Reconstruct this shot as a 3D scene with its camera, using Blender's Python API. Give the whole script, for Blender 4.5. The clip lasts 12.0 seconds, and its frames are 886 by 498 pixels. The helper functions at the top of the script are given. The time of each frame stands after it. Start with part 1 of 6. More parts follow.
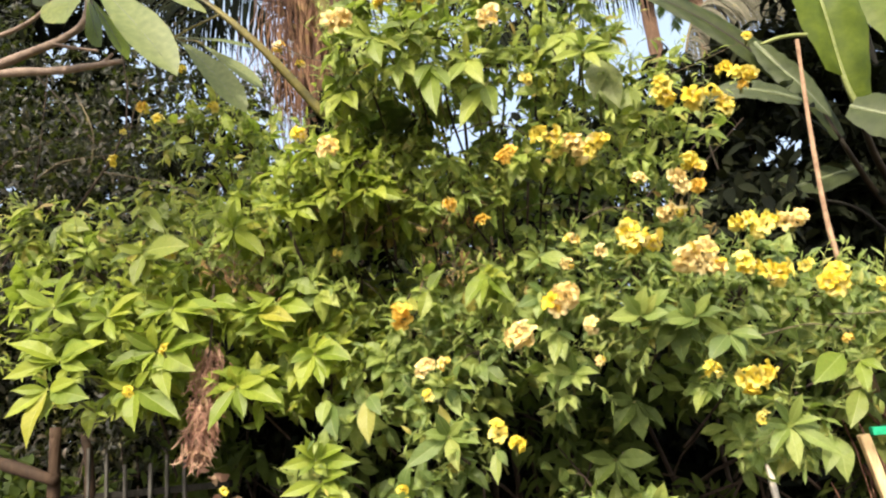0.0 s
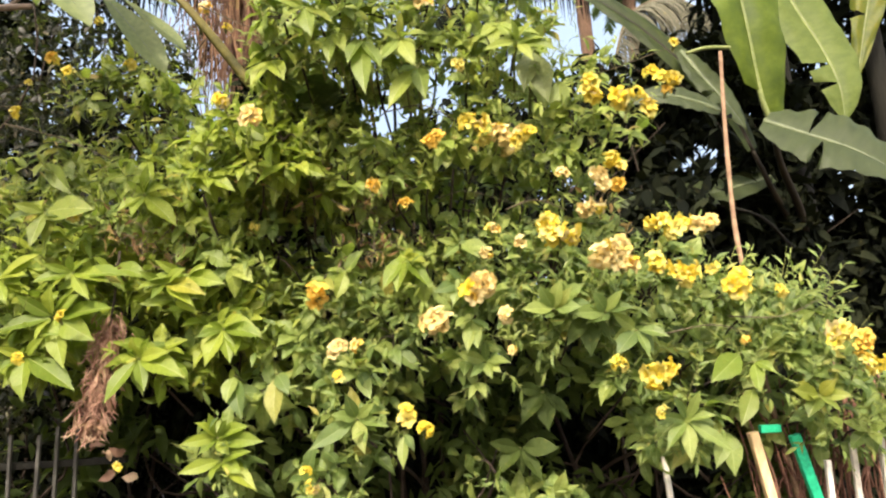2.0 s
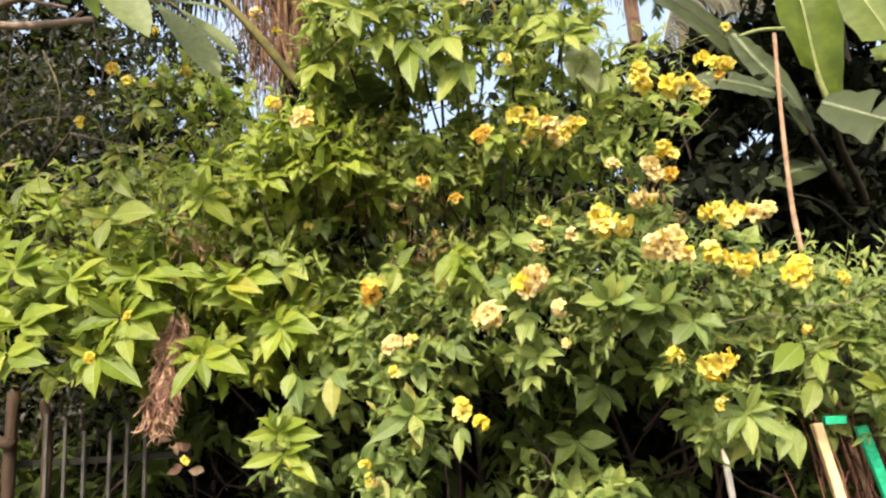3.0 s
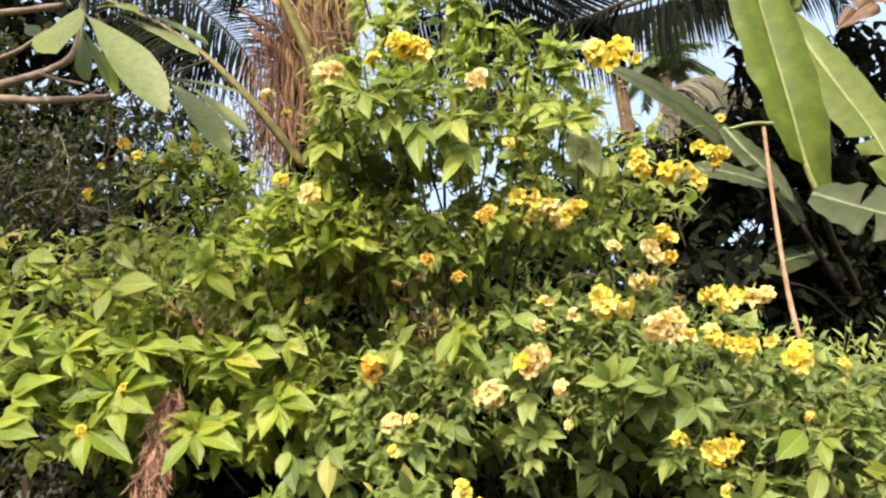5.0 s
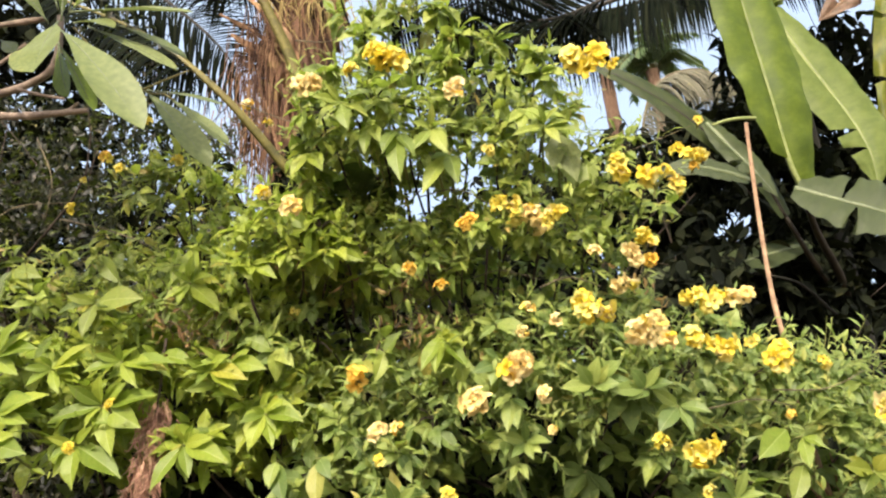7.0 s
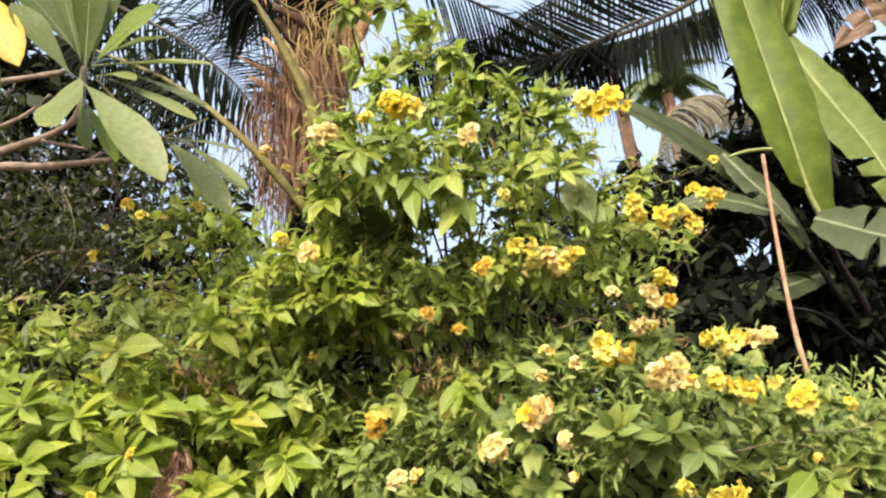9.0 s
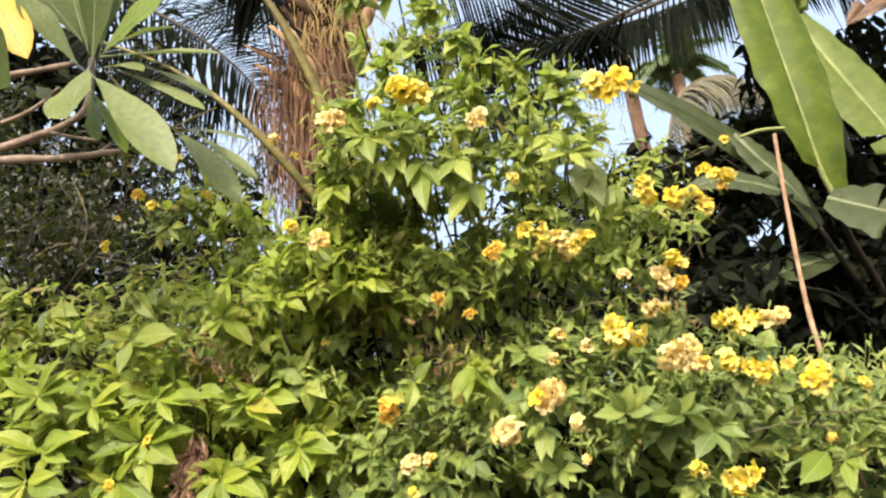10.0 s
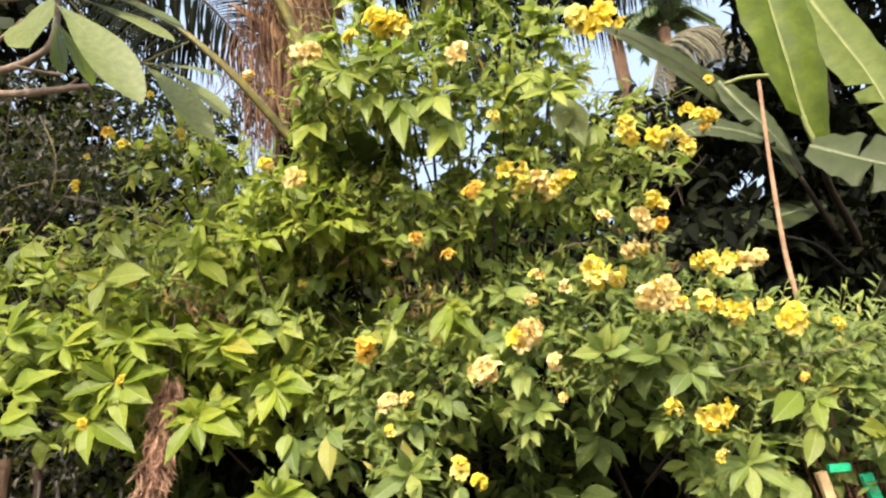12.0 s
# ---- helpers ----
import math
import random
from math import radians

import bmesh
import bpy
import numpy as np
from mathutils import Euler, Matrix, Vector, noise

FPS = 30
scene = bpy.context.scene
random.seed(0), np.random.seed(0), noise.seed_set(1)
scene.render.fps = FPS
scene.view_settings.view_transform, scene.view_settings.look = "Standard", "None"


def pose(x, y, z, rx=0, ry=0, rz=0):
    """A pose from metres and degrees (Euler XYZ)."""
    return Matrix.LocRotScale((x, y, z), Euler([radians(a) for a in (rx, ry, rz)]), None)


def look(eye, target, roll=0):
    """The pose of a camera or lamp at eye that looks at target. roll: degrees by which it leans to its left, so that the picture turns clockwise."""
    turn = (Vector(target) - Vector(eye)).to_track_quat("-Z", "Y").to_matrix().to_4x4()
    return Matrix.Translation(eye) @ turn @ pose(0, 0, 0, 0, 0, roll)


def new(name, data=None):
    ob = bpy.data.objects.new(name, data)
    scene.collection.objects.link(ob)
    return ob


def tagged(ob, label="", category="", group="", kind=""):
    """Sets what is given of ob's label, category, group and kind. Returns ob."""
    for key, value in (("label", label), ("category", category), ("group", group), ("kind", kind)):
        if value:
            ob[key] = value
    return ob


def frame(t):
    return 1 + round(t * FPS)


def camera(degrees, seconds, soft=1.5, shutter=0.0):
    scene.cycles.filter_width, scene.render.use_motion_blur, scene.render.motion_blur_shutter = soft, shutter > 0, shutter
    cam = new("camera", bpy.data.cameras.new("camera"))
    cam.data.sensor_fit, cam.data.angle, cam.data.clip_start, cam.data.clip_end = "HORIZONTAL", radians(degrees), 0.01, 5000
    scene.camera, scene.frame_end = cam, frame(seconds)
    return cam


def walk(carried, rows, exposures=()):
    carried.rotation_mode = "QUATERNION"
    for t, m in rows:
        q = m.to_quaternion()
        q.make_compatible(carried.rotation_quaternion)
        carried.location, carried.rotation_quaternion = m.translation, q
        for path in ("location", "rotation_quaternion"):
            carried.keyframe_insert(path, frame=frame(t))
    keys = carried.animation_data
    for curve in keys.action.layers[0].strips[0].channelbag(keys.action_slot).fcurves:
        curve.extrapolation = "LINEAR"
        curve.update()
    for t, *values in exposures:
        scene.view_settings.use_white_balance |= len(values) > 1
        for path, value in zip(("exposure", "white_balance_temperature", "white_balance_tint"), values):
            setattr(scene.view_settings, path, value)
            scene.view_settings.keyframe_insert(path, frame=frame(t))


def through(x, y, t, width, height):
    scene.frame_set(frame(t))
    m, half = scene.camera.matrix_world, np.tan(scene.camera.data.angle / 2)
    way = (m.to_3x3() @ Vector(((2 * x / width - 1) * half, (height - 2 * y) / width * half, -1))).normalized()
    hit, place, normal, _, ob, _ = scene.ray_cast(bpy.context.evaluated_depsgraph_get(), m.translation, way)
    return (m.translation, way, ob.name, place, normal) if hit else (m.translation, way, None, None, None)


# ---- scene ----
cam = camera(64.0, 12.0, soft=2.25)
PATH = [
    (0, (0.372, -0.103, 1.478), (0.191, 1.843, 1.904), -5.5),
    (0.5, (0.374, -0.099, 1.477), (0.219, 1.856, 1.869), -4.2),
    (1, (0.376, -0.095, 1.477), (0.232, 1.856, 1.893), -3.6),
    (1.5, (0.377, -0.092, 1.477), (0.286, 1.869, 1.86), -3.3),
    (2, (0.382, -0.08, 1.476), (0.412, 1.886, 1.845), -3.0),
    (2.2, (0.382, -0.081, 1.476), (0.407, 1.885, 1.846), -3.0),
    (2.5, (0.377, -0.089, 1.477), (0.355, 1.874, 1.859), -3.2),
    (3, (0.373, -0.098, 1.479), (0.265, 1.867, 1.838), -3.6),
    (3.2, (0.371, -0.103, 1.48), (0.213, 1.857, 1.847), -3.6),
    (4.8, (0.327, -0.104, 1.453), (0.227, 1.815, 2.005), -2.3),
    (5, (0.327, -0.111, 1.455), (0.261, 1.799, 2.042), -2.6),
    (5.5, (0.341, -0.13, 1.467), (0.275, 1.764, 2.106), -3.5),
    (6, (0.36, -0.129, 1.458), (0.353, 1.778, 2.059), -3.6),
    (6.5, (0.377, -0.134, 1.473), (0.369, 1.776, 2.066), -4.1),
    (7, (0.378, -0.139, 1.501), (0.326, 1.778, 2.069), -4.1),
    (7.5, (0.383, -0.166, 1.557), (0.338, 1.727, 2.198), -4.3),
    (7.7, (0.384, -0.174, 1.579), (0.305, 1.725, 2.201), -4.0),
    (9.3, (0.388, -0.166, 1.566), (0.285, 1.726, 2.206), -4.8),
    (9.5, (0.387, -0.166, 1.565), (0.274, 1.729, 2.197), -5.0),
    (10, (0.389, -0.165, 1.565), (0.26, 1.738, 2.169), -5.2),
    (10.5, (0.394, -0.152, 1.543), (0.283, 1.765, 2.101), -4.7),
    (11, (0.394, -0.132, 1.532), (0.292, 1.798, 2.047), -4.6),
    (11.5, (0.388, -0.12, 1.525), (0.284, 1.813, 2.028), -4.6),
    (12, (0.397, -0.11, 1.514), (0.303, 1.828, 1.996), -5.1),
]
walk(cam, [(t, look(eye, target, roll)) for t, eye, target, roll in PATH])

# ---------------------------------------------------------------- light
SUN_FROM = Vector((-0.14, -0.80, 0.80)).normalized()
world = bpy.data.worlds.new("sky")
scene.world = world
world.use_nodes = True
wn = world.node_tree
sky = wn.nodes.new("ShaderNodeTexSky")
sky.sky_type = 'NISHITA'
sky.sun_disc = False
sky.sun_elevation = math.asin(SUN_FROM.z)
sky.sun_rotation = math.atan2(SUN_FROM.x, SUN_FROM.y)
sky.dust_density = 9.5
sky.air_density = 0.6
sky.ozone_density = 0.6
wn.nodes["Background"].inputs["Strength"].default_value = 0.29
haze = wn.nodes.new("ShaderNodeMix")
haze.data_type = 'RGBA'
haze.inputs[0].default_value = 0.5
haze.inputs[7].default_value = (1.75, 2.12, 2.5, 1)
wn.links.new(sky.outputs["Color"], haze.inputs[6])
wn.links.new(haze.outputs[2], wn.nodes["Background"].inputs["Color"])
sun_data = bpy.data.lights.new("sun", 'SUN')
sun_data.energy, sun_data.angle, sun_data.color = 2.6, radians(0.55), (1.0, 0.90, 0.73)
sun = new("sun", sun_data)
sun.matrix_world = look((0, 0, 12), Vector((0, 0, 12)) - SUN_FROM)
scene.view_settings.exposure = 1.05


# ---------------------------------------------------------------- materials
def nodes_of(name):
    m = bpy.data.materials.new(name)
    m.use_nodes = True
    t = m.node_tree
    return m, t, t.nodes["Principled BSDF"]


def add(t, kind, **values):
    n = t.nodes.new("ShaderNode" + kind)
    for key, v in values.items():
        n.inputs[key.replace("_", " ")].default_value = v
    return n


def ramp(t, source, stops):
    n = t.nodes.new("ShaderNodeValToRGB")
    e = n.color_ramp.elements
    while len(e) < len(stops):
        e.new(0.5)
    for k, (at, c) in enumerate(stops):
        e[k].position, e[k].color = at, (*c, 1)
    t.links.new(source, n.inputs["Fac"])
    return n.outputs["Color"]


def piece_random(t):
    """A random number for each loose piece, whether an object of its own or an island of a mesh."""
    a = t.nodes.new("ShaderNodeObjectInfo").outputs["Random"]
    b = t.nodes.new("ShaderNodeNewGeometry").outputs["Random Per Island"]
    s = t.nodes.new("ShaderNodeMath")
    s.operation = 'ADD'
    t.links.new(a, s.inputs[0]), t.links.new(b, s.inputs[1])
    fr = t.nodes.new("ShaderNodeMath")
    fr.operation = 'FRACT'
    t.links.new(s.outputs[0], fr.inputs[0])
    return fr.outputs[0]


def texture_coords(t, kind="Object"):
    return t.nodes.new("ShaderNodeTexCoord").outputs[kind]


def mixed(t, a, b, fac, mode='MIX'):
    n = t.nodes.new("ShaderNodeMix")
    n.data_type, n.blend_type = 'RGBA', mode
    for k, v in ((6, a), (7, b), (0, fac)):
        if isinstance(v, (int, float)):
            n.inputs[k].default_value = v
        elif isinstance(v, tuple):
            n.inputs[k].default_value = (*v, 1)
        else:
            t.links.new(v, n.inputs[k])
    return n.outputs[2]


def bumped(t, bsdf, height, strength, distance):
    b = add(t, "Bump", Strength=strength, Distance=distance)
    t.links.new(height, b.inputs["Height"])
    t.links.new(b.outputs["Normal"], bsdf.inputs["Normal"])


def calc(t, op, a, b=0.0):
    n = t.nodes.new("ShaderNodeMath")
    n.operation = op
    for k, v in enumerate((a, b)):
        if isinstance(v, (int, float)):
            n.inputs[k].default_value = v
        else:
            t.links.new(v, n.inputs[k])
    return n.outputs[0]


def leaf_veins(t):
    """Masks of the midrib and of the side veins, over a leaf's own u (across) and v (along)."""
    sep = t.nodes.new("ShaderNodeSeparateXYZ")
    t.links.new(texture_coords(t, "UV"), sep.inputs[0])
    off = calc(t, 'ABSOLUTE', calc(t, 'SUBTRACT', sep.outputs[0], 0.5))
    rib = calc(t, 'LESS_THAN', off, 0.022)
    wave = calc(t, 'SINE', calc(t, 'SUBTRACT', calc(t, 'MULTIPLY', sep.outputs[1], 48.0), calc(t, 'MULTIPLY', off, 26.0)))
    return calc(t, 'MULTIPLY', rib, 0.3), calc(t, 'ADD', calc(t, 'MULTIPLY', wave, 0.5), 0.5)


def leaf_material(name, stops, through=0.35, glow=(0.35, 0.5, 0.05), rough=0.48, scale=60.0, wear=0.35, gloss=0.32, veins=False):
    m, t, p = nodes_of(name)
    col = ramp(t, piece_random(t), stops)
    tc = texture_coords(t)
    n = add(t, "TexNoise", Scale=scale, Detail=3.0)
    t.links.new(tc, n.inputs["Vector"])
    blotch = add(t, "TexNoise", Scale=scale * 0.2, Detail=2.0)
    t.links.new(tc, blotch.inputs["Vector"])
    shade = ramp(t, n.outputs["Fac"], [(0.3, (0.72, 0.75, 0.7)), (0.7, (1.15, 1.12, 1.1))])
    col = mixed(t, col, shade, 1.0, 'MULTIPLY')
    worn = ramp(t, blotch.outputs["Fac"], [(0.60, (0, 0, 0)), (0.75, (wear, wear, wear))])
    col = mixed(t, col, (0.30, 0.26, 0.05), worn)
    t.links.new(col, p.inputs["Base Color"])
    p.inputs["Roughness"].default_value = rough
    p.inputs["Specular IOR Level"].default_value = gloss
    rib, side = leaf_veins(t)
    col = mixed(t, col, ramp(t, side, [(0.0, (0.93, 0.94, 0.92)), (1.0, (1.03, 1.03, 1.02))]), 1.0, 'MULTIPLY')
    col = mixed(t, col, (0.42, 0.46, 0.16), rib) if veins else col
    t.links.new(col, p.inputs["Base Color"])
    height = t.nodes.new("ShaderNodeMath")
    height.operation = 'ADD'
    t.links.new(n.outputs["Fac"], height.inputs[0]), t.links.new(side, height.inputs[1])
    bumped(t, p, height.outputs[0], 0.2, 0.0012)
    tr = t.nodes.new("ShaderNodeBsdfTranslucent")
    t.links.new(mixed(t, col, glow, 0.5), tr.inputs["Color"])
    mx = t.nodes.new("ShaderNodeMixShader")
    mx.inputs["Fac"].default_value = through
    out = t.nodes["Material Output"]
    t.links.new(p.outputs[0], mx.inputs[1]), t.links.new(tr.outputs[0], mx.inputs[2])
    t.links.new(mx.outputs[0], out.inputs["Surface"])
    return m


def rough_material(name, stops, scale=8.0, rough=0.85, bump=0.5, depth=0.01, stretch=(1, 1, 1), metal=0.0):
    m, t, p = nodes_of(name)
    mp = t.nodes.new("ShaderNodeMapping")
    mp.inputs["Scale"].default_value = stretch
    t.links.new(texture_coords(t), mp.inputs["Vector"])
    n = add(t, "TexNoise", Scale=scale, Detail=6.0, Roughness=0.65)
    t.links.new(mp.outputs[0], n.inputs["Vector"])
    fine = add(t, "TexNoise", Scale=scale * 9, Detail=3.0)
    t.links.new(mp.outputs[0], fine.inputs["Vector"])
    col = ramp(t, n.outputs["Fac"], stops)
    grain = ramp(t, fine.outputs["Fac"], [(0.3, (0.75, 0.75, 0.75)), (0.7, (1.15, 1.15, 1.15))])
    t.links.new(mixed(t, col, grain, 1.0, 'MULTIPLY'), p.inputs["Base Color"])
    p.inputs["Roughness"].default_value, p.inputs["Metallic"].default_value = rough, metal
    p.inputs["Specular IOR Level"].default_value = 0.25
    bumped(t, p, fine.outputs["Fac"], bump, depth)
    return m


LEAF_BRIGHT = leaf_material("leaf_bright", [(0.0, (0.110, 0.160, 0.018)), (0.35, (0.174, 0.230, 0.024)), (0.8, (0.252, 0.300, 0.034)), (0.97, (0.272, 0.306, 0.036)), (1.0, (0.31, 0.27, 0.035))], through=0.38, veins=True)
LEAF_MID = leaf_material("leaf_mid", [(0.0, (0.115, 0.162, 0.034)), (0.5, (0.215, 0.270, 0.050)), (0.95, (0.295, 0.330, 0.064)), (1.0, (0.26, 0.17, 0.05))], through=0.38, veins=True)
LEAF_COOL = leaf_material("leaf_cool", [(0.0, (0.088, 0.134, 0.038)), (0.5, (0.172, 0.230, 0.058)), (0.95, (0.258, 0.300, 0.076)), (1.0, (0.31, 0.26, 0.055))], through=0.38, veins=True)
# Olive leaf tone, lowered further to stand for shade on parts of the shrubs.
LEAF_OLIVE_SHADED = leaf_material("leaf_olive_shaded", [(0.0, (0.070, 0.098, 0.018)), (0.4, (0.135, 0.170, 0.026)), (0.85, (0.225, 0.255, 0.036)), (0.94, (0.26, 0.24, 0.035)), (1.0, (0.20, 0.13, 0.05))], through=0.36, veins=True)
# Below any real leaf tone: the deep shade at the back is put in here.
LEAF_SHADED = leaf_material("leaf_shaded", [(0.0, (0.004, 0.005, 0.004)), (0.6, (0.008, 0.010, 0.006)), (1.0, (0.020, 0.023, 0.012))], glow=(0.05, 0.06, 0.015), through=0.08, rough=0.85, gloss=0.04, wear=0.05)
# Grey-green bush leaves, taken near black to carry the shade they stand in.
LEAF_THICKET_SHADED = leaf_material("leaf_thicket_shaded", [(0.0, (0.004, 0.005, 0.003)), (0.55, (0.011, 0.011, 0.005)), (0.88, (0.026, 0.023, 0.011)), (1.0, (0.074, 0.059, 0.043))], through=0.12)
LEAF_PLUMERIA = leaf_material("leaf_frangipani", [(0.0, (0.095, 0.122, 0.036)), (0.6, (0.132, 0.160, 0.050)), (1.0, (0.168, 0.192, 0.066))], glow=(0.22, 0.28, 0.07), through=0.28, rough=0.5, scale=30)
LEAF_PLUMERIA_YOUNG = leaf_material("leaf_frangipani_young", [(0.0, (0.10, 0.145, 0.014)), (1.0, (0.17, 0.21, 0.02))], through=0.3, rough=0.45, scale=30)
# Darker copy of the frangipani leaf, for leaves painted as if in shade.
LEAF_PLUMERIA_SHADE = leaf_material("leaf_frangipani_shade", [(0.0, (0.030, 0.045, 0.012)), (1.0, (0.055, 0.075, 0.018))], through=0.25, rough=0.6, gloss=0.1, scale=30)
LEAF_YELLOW = leaf_material("leaf_yellow", [(0.0, (0.46, 0.27, 0.01)), (1.0, (0.54, 0.34, 0.015))], glow=(0.6, 0.36, 0.02))
# Near-black: the fronds' unlit undersides against the sky are painted in.
LEAF_PALM_SHADED = leaf_material("leaf_palm_shaded", [(0.0, (0.004, 0.005, 0.005)), (0.6, (0.008, 0.011, 0.007)), (1.0, (0.018, 0.020, 0.012))], glow=(0.03, 0.035, 0.01), through=0.06, rough=0.85, gloss=0.02, wear=0.02)
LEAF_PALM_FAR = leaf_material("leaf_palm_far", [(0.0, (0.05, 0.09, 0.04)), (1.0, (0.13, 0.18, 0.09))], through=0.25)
LEAF_DRY = leaf_material("leaf_dry", [(0.0, (0.16, 0.075, 0.055)), (0.5, (0.38, 0.22, 0.155)), (1.0, (0.56, 0.40, 0.27))], glow=(0.5, 0.3, 0.12), through=0.2, rough=0.7)
LEAF_DEAD = leaf_material("leaf_dead", [(0.0, (0.09, 0.05, 0.025)), (0.5, (0.22, 0.14, 0.06)), (1.0, (0.34, 0.25, 0.10))], glow=(0.4, 0.26, 0.08), through=0.2, rough=0.75, gloss=0.1)
FROND_DRY = leaf_material("frond_dry", [(0.0, (0.08, 0.078, 0.05)), (0.5, (0.14, 0.13, 0.085)), (1.0, (0.22, 0.20, 0.14))], glow=(0.25, 0.22, 0.12), through=0.2, rough=0.7)
PETAL_YELLOW = leaf_material("petal_yellow", [(0.0, (0.68, 0.50, 0.03)), (0.5, (0.74, 0.62, 0.09)), (1.0, (0.78, 0.70, 0.24))], through=0.32, glow=(0.82, 0.60, 0.05), rough=0.6, scale=80, wear=0.0)
PETAL_PEACH = leaf_material("petal_peach", [(0.0, (0.72, 0.51, 0.17)), (0.5, (0.74, 0.58, 0.25)), (1.0, (0.77, 0.66, 0.36))], through=0.3, glow=(0.90, 0.70, 0.28), rough=0.6, scale=80, wear=0.0)
PETAL_ORANGE = leaf_material("petal_orange", [(0.0, (0.68, 0.42, 0.05)), (1.0, (0.78, 0.58, 0.13))], glow=(0.8, 0.4, 0.02), rough=0.6, scale=80, wear=0.0)
TWIG_GREEN = rough_material("twig_green", [(0.3, (0.10, 0.13, 0.03)), (0.7, (0.22, 0.22, 0.07))], 20)
TWIG_PALE = rough_material("twig_pale", [(0.3, (0.06, 0.05, 0.03)), (0.7, (0.17, 0.135, 0.08))], 18)
TWIG_BROWN = rough_material("twig_brown", [(0.3, (0.018, 0.012, 0.008)), (0.7, (0.06, 0.042, 0.028))], 14)
BARK_PINK = rough_material("bark_pinkish", [(0.3, (0.12, 0.09, 0.068)), (0.7, (0.28, 0.21, 0.16))], 16)
RACHIS = rough_material("rachis_green", [(0.3, (0.050, 0.046, 0.014)), (0.5, (0.14, 0.118, 0.028)), (0.75, (0.065, 0.042, 0.020))], 5, rough=0.5, bump=0.3)
FROND_STALK = rough_material("frond_stalk_dry", [(0.3, (0.12, 0.10, 0.06)), (0.7, (0.24, 0.20, 0.13))], 9)
# Stalk colour lowered to look unlit, for backlit fronds and shaded banana stalks.
RACHIS_SHADED = rough_material("rachis_shaded", [(0.3, (0.015, 0.012, 0.008)), (0.8, (0.045, 0.034, 0.02))], 3, rough=0.6)
PALM_BARK = rough_material("palm_bark", [(0.25, (0.07, 0.04, 0.025)), (0.5, (0.20, 0.12, 0.075)), (0.8, (0.36, 0.23, 0.15))], 5, stretch=(1, 1, 0.35), depth=0.03)
BOOT = rough_material("leaf_base", [(0.25, (0.09, 0.042, 0.02)), (0.45, (0.30, 0.165, 0.085)), (0.75, (0.50, 0.33, 0.19))], 7, stretch=(1, 1, 0.3), depth=0.02)
BOOT_DARK = rough_material("leaf_base_dark", [(0.25, (0.012, 0.007, 0.004)), (0.5, (0.055, 0.032, 0.018)), (0.8, (0.15, 0.09, 0.05))], 7, stretch=(1, 1, 0.3), depth=0.02)
FIBRE = leaf_material("palm_fibre", [(0.0, (0.036, 0.014, 0.010)), (0.5, (0.13, 0.062, 0.036)), (1.0, (0.30, 0.165, 0.09))], glow=(0.4, 0.25, 0.15), through=0.15, rough=0.8)
DRY_STRING = rough_material("dry_string", [(0.3, (0.16, 0.075, 0.05)), (0.7, (0.42, 0.24, 0.17))], 12)
STRAND_TAN = rough_material("strand_tan", [(0.3, (0.17, 0.115, 0.04)), (0.7, (0.36, 0.27, 0.11))], 9)
STICK = rough_material("stick_tan", [(0.3, (0.17, 0.10, 0.06)), (0.7, (0.34, 0.22, 0.13))], 12)
SOIL = rough_material("soil", [(0.3, (0.035, 0.025, 0.018)), (0.6, (0.09, 0.065, 0.045)), (0.8, (0.13, 0.10, 0.07))], 1.7, depth=0.05)
# Weathered grey, darkened further for the shade the left fence stands in.
PICKET_GREY_SHADED = rough_material("picket_grey_shaded", [(0.3, (0.035, 0.033, 0.028)), (0.7, (0.115, 0.108, 0.09))], 9, stretch=(1, 1, 0.2))
PICKET_WHITE = rough_material("picket_white", [(0.25, (0.45, 0.38, 0.28)), (0.5, (0.74, 0.68, 0.58)), (0.8, (0.80, 0.76, 0.68))], 7, stretch=(1, 1, 0.3))
POST_CREAM = rough_material("post_cream", [(0.25, (0.42, 0.27, 0.12)), (0.5, (0.66, 0.48, 0.26)), (0.8, (0.75, 0.58, 0.36))], 6, stretch=(1, 1, 0.25))
# Brown wood with the shade over the left fence worked into the tone.
POST_BROWN_SHADED = rough_material("post_brown_shaded", [(0.3, (0.014, 0.009, 0.006)), (0.7, (0.06, 0.036, 0.02))], 8, stretch=(1, 1, 0.2))
GREEN_PAINT = rough_material("green_paint", [(0.2, (0.01, 0.24, 0.11)), (0.5, (0.02, 0.40, 0.20)), (0.8, (0.03, 0.46, 0.25))], 9, rough=0.45, bump=0.2)
TWIG_RED = rough_material("twig_reddish", [(0.3, (0.10, 0.045, 0.03)), (0.7, (0.30, 0.15, 0.10))], 10)


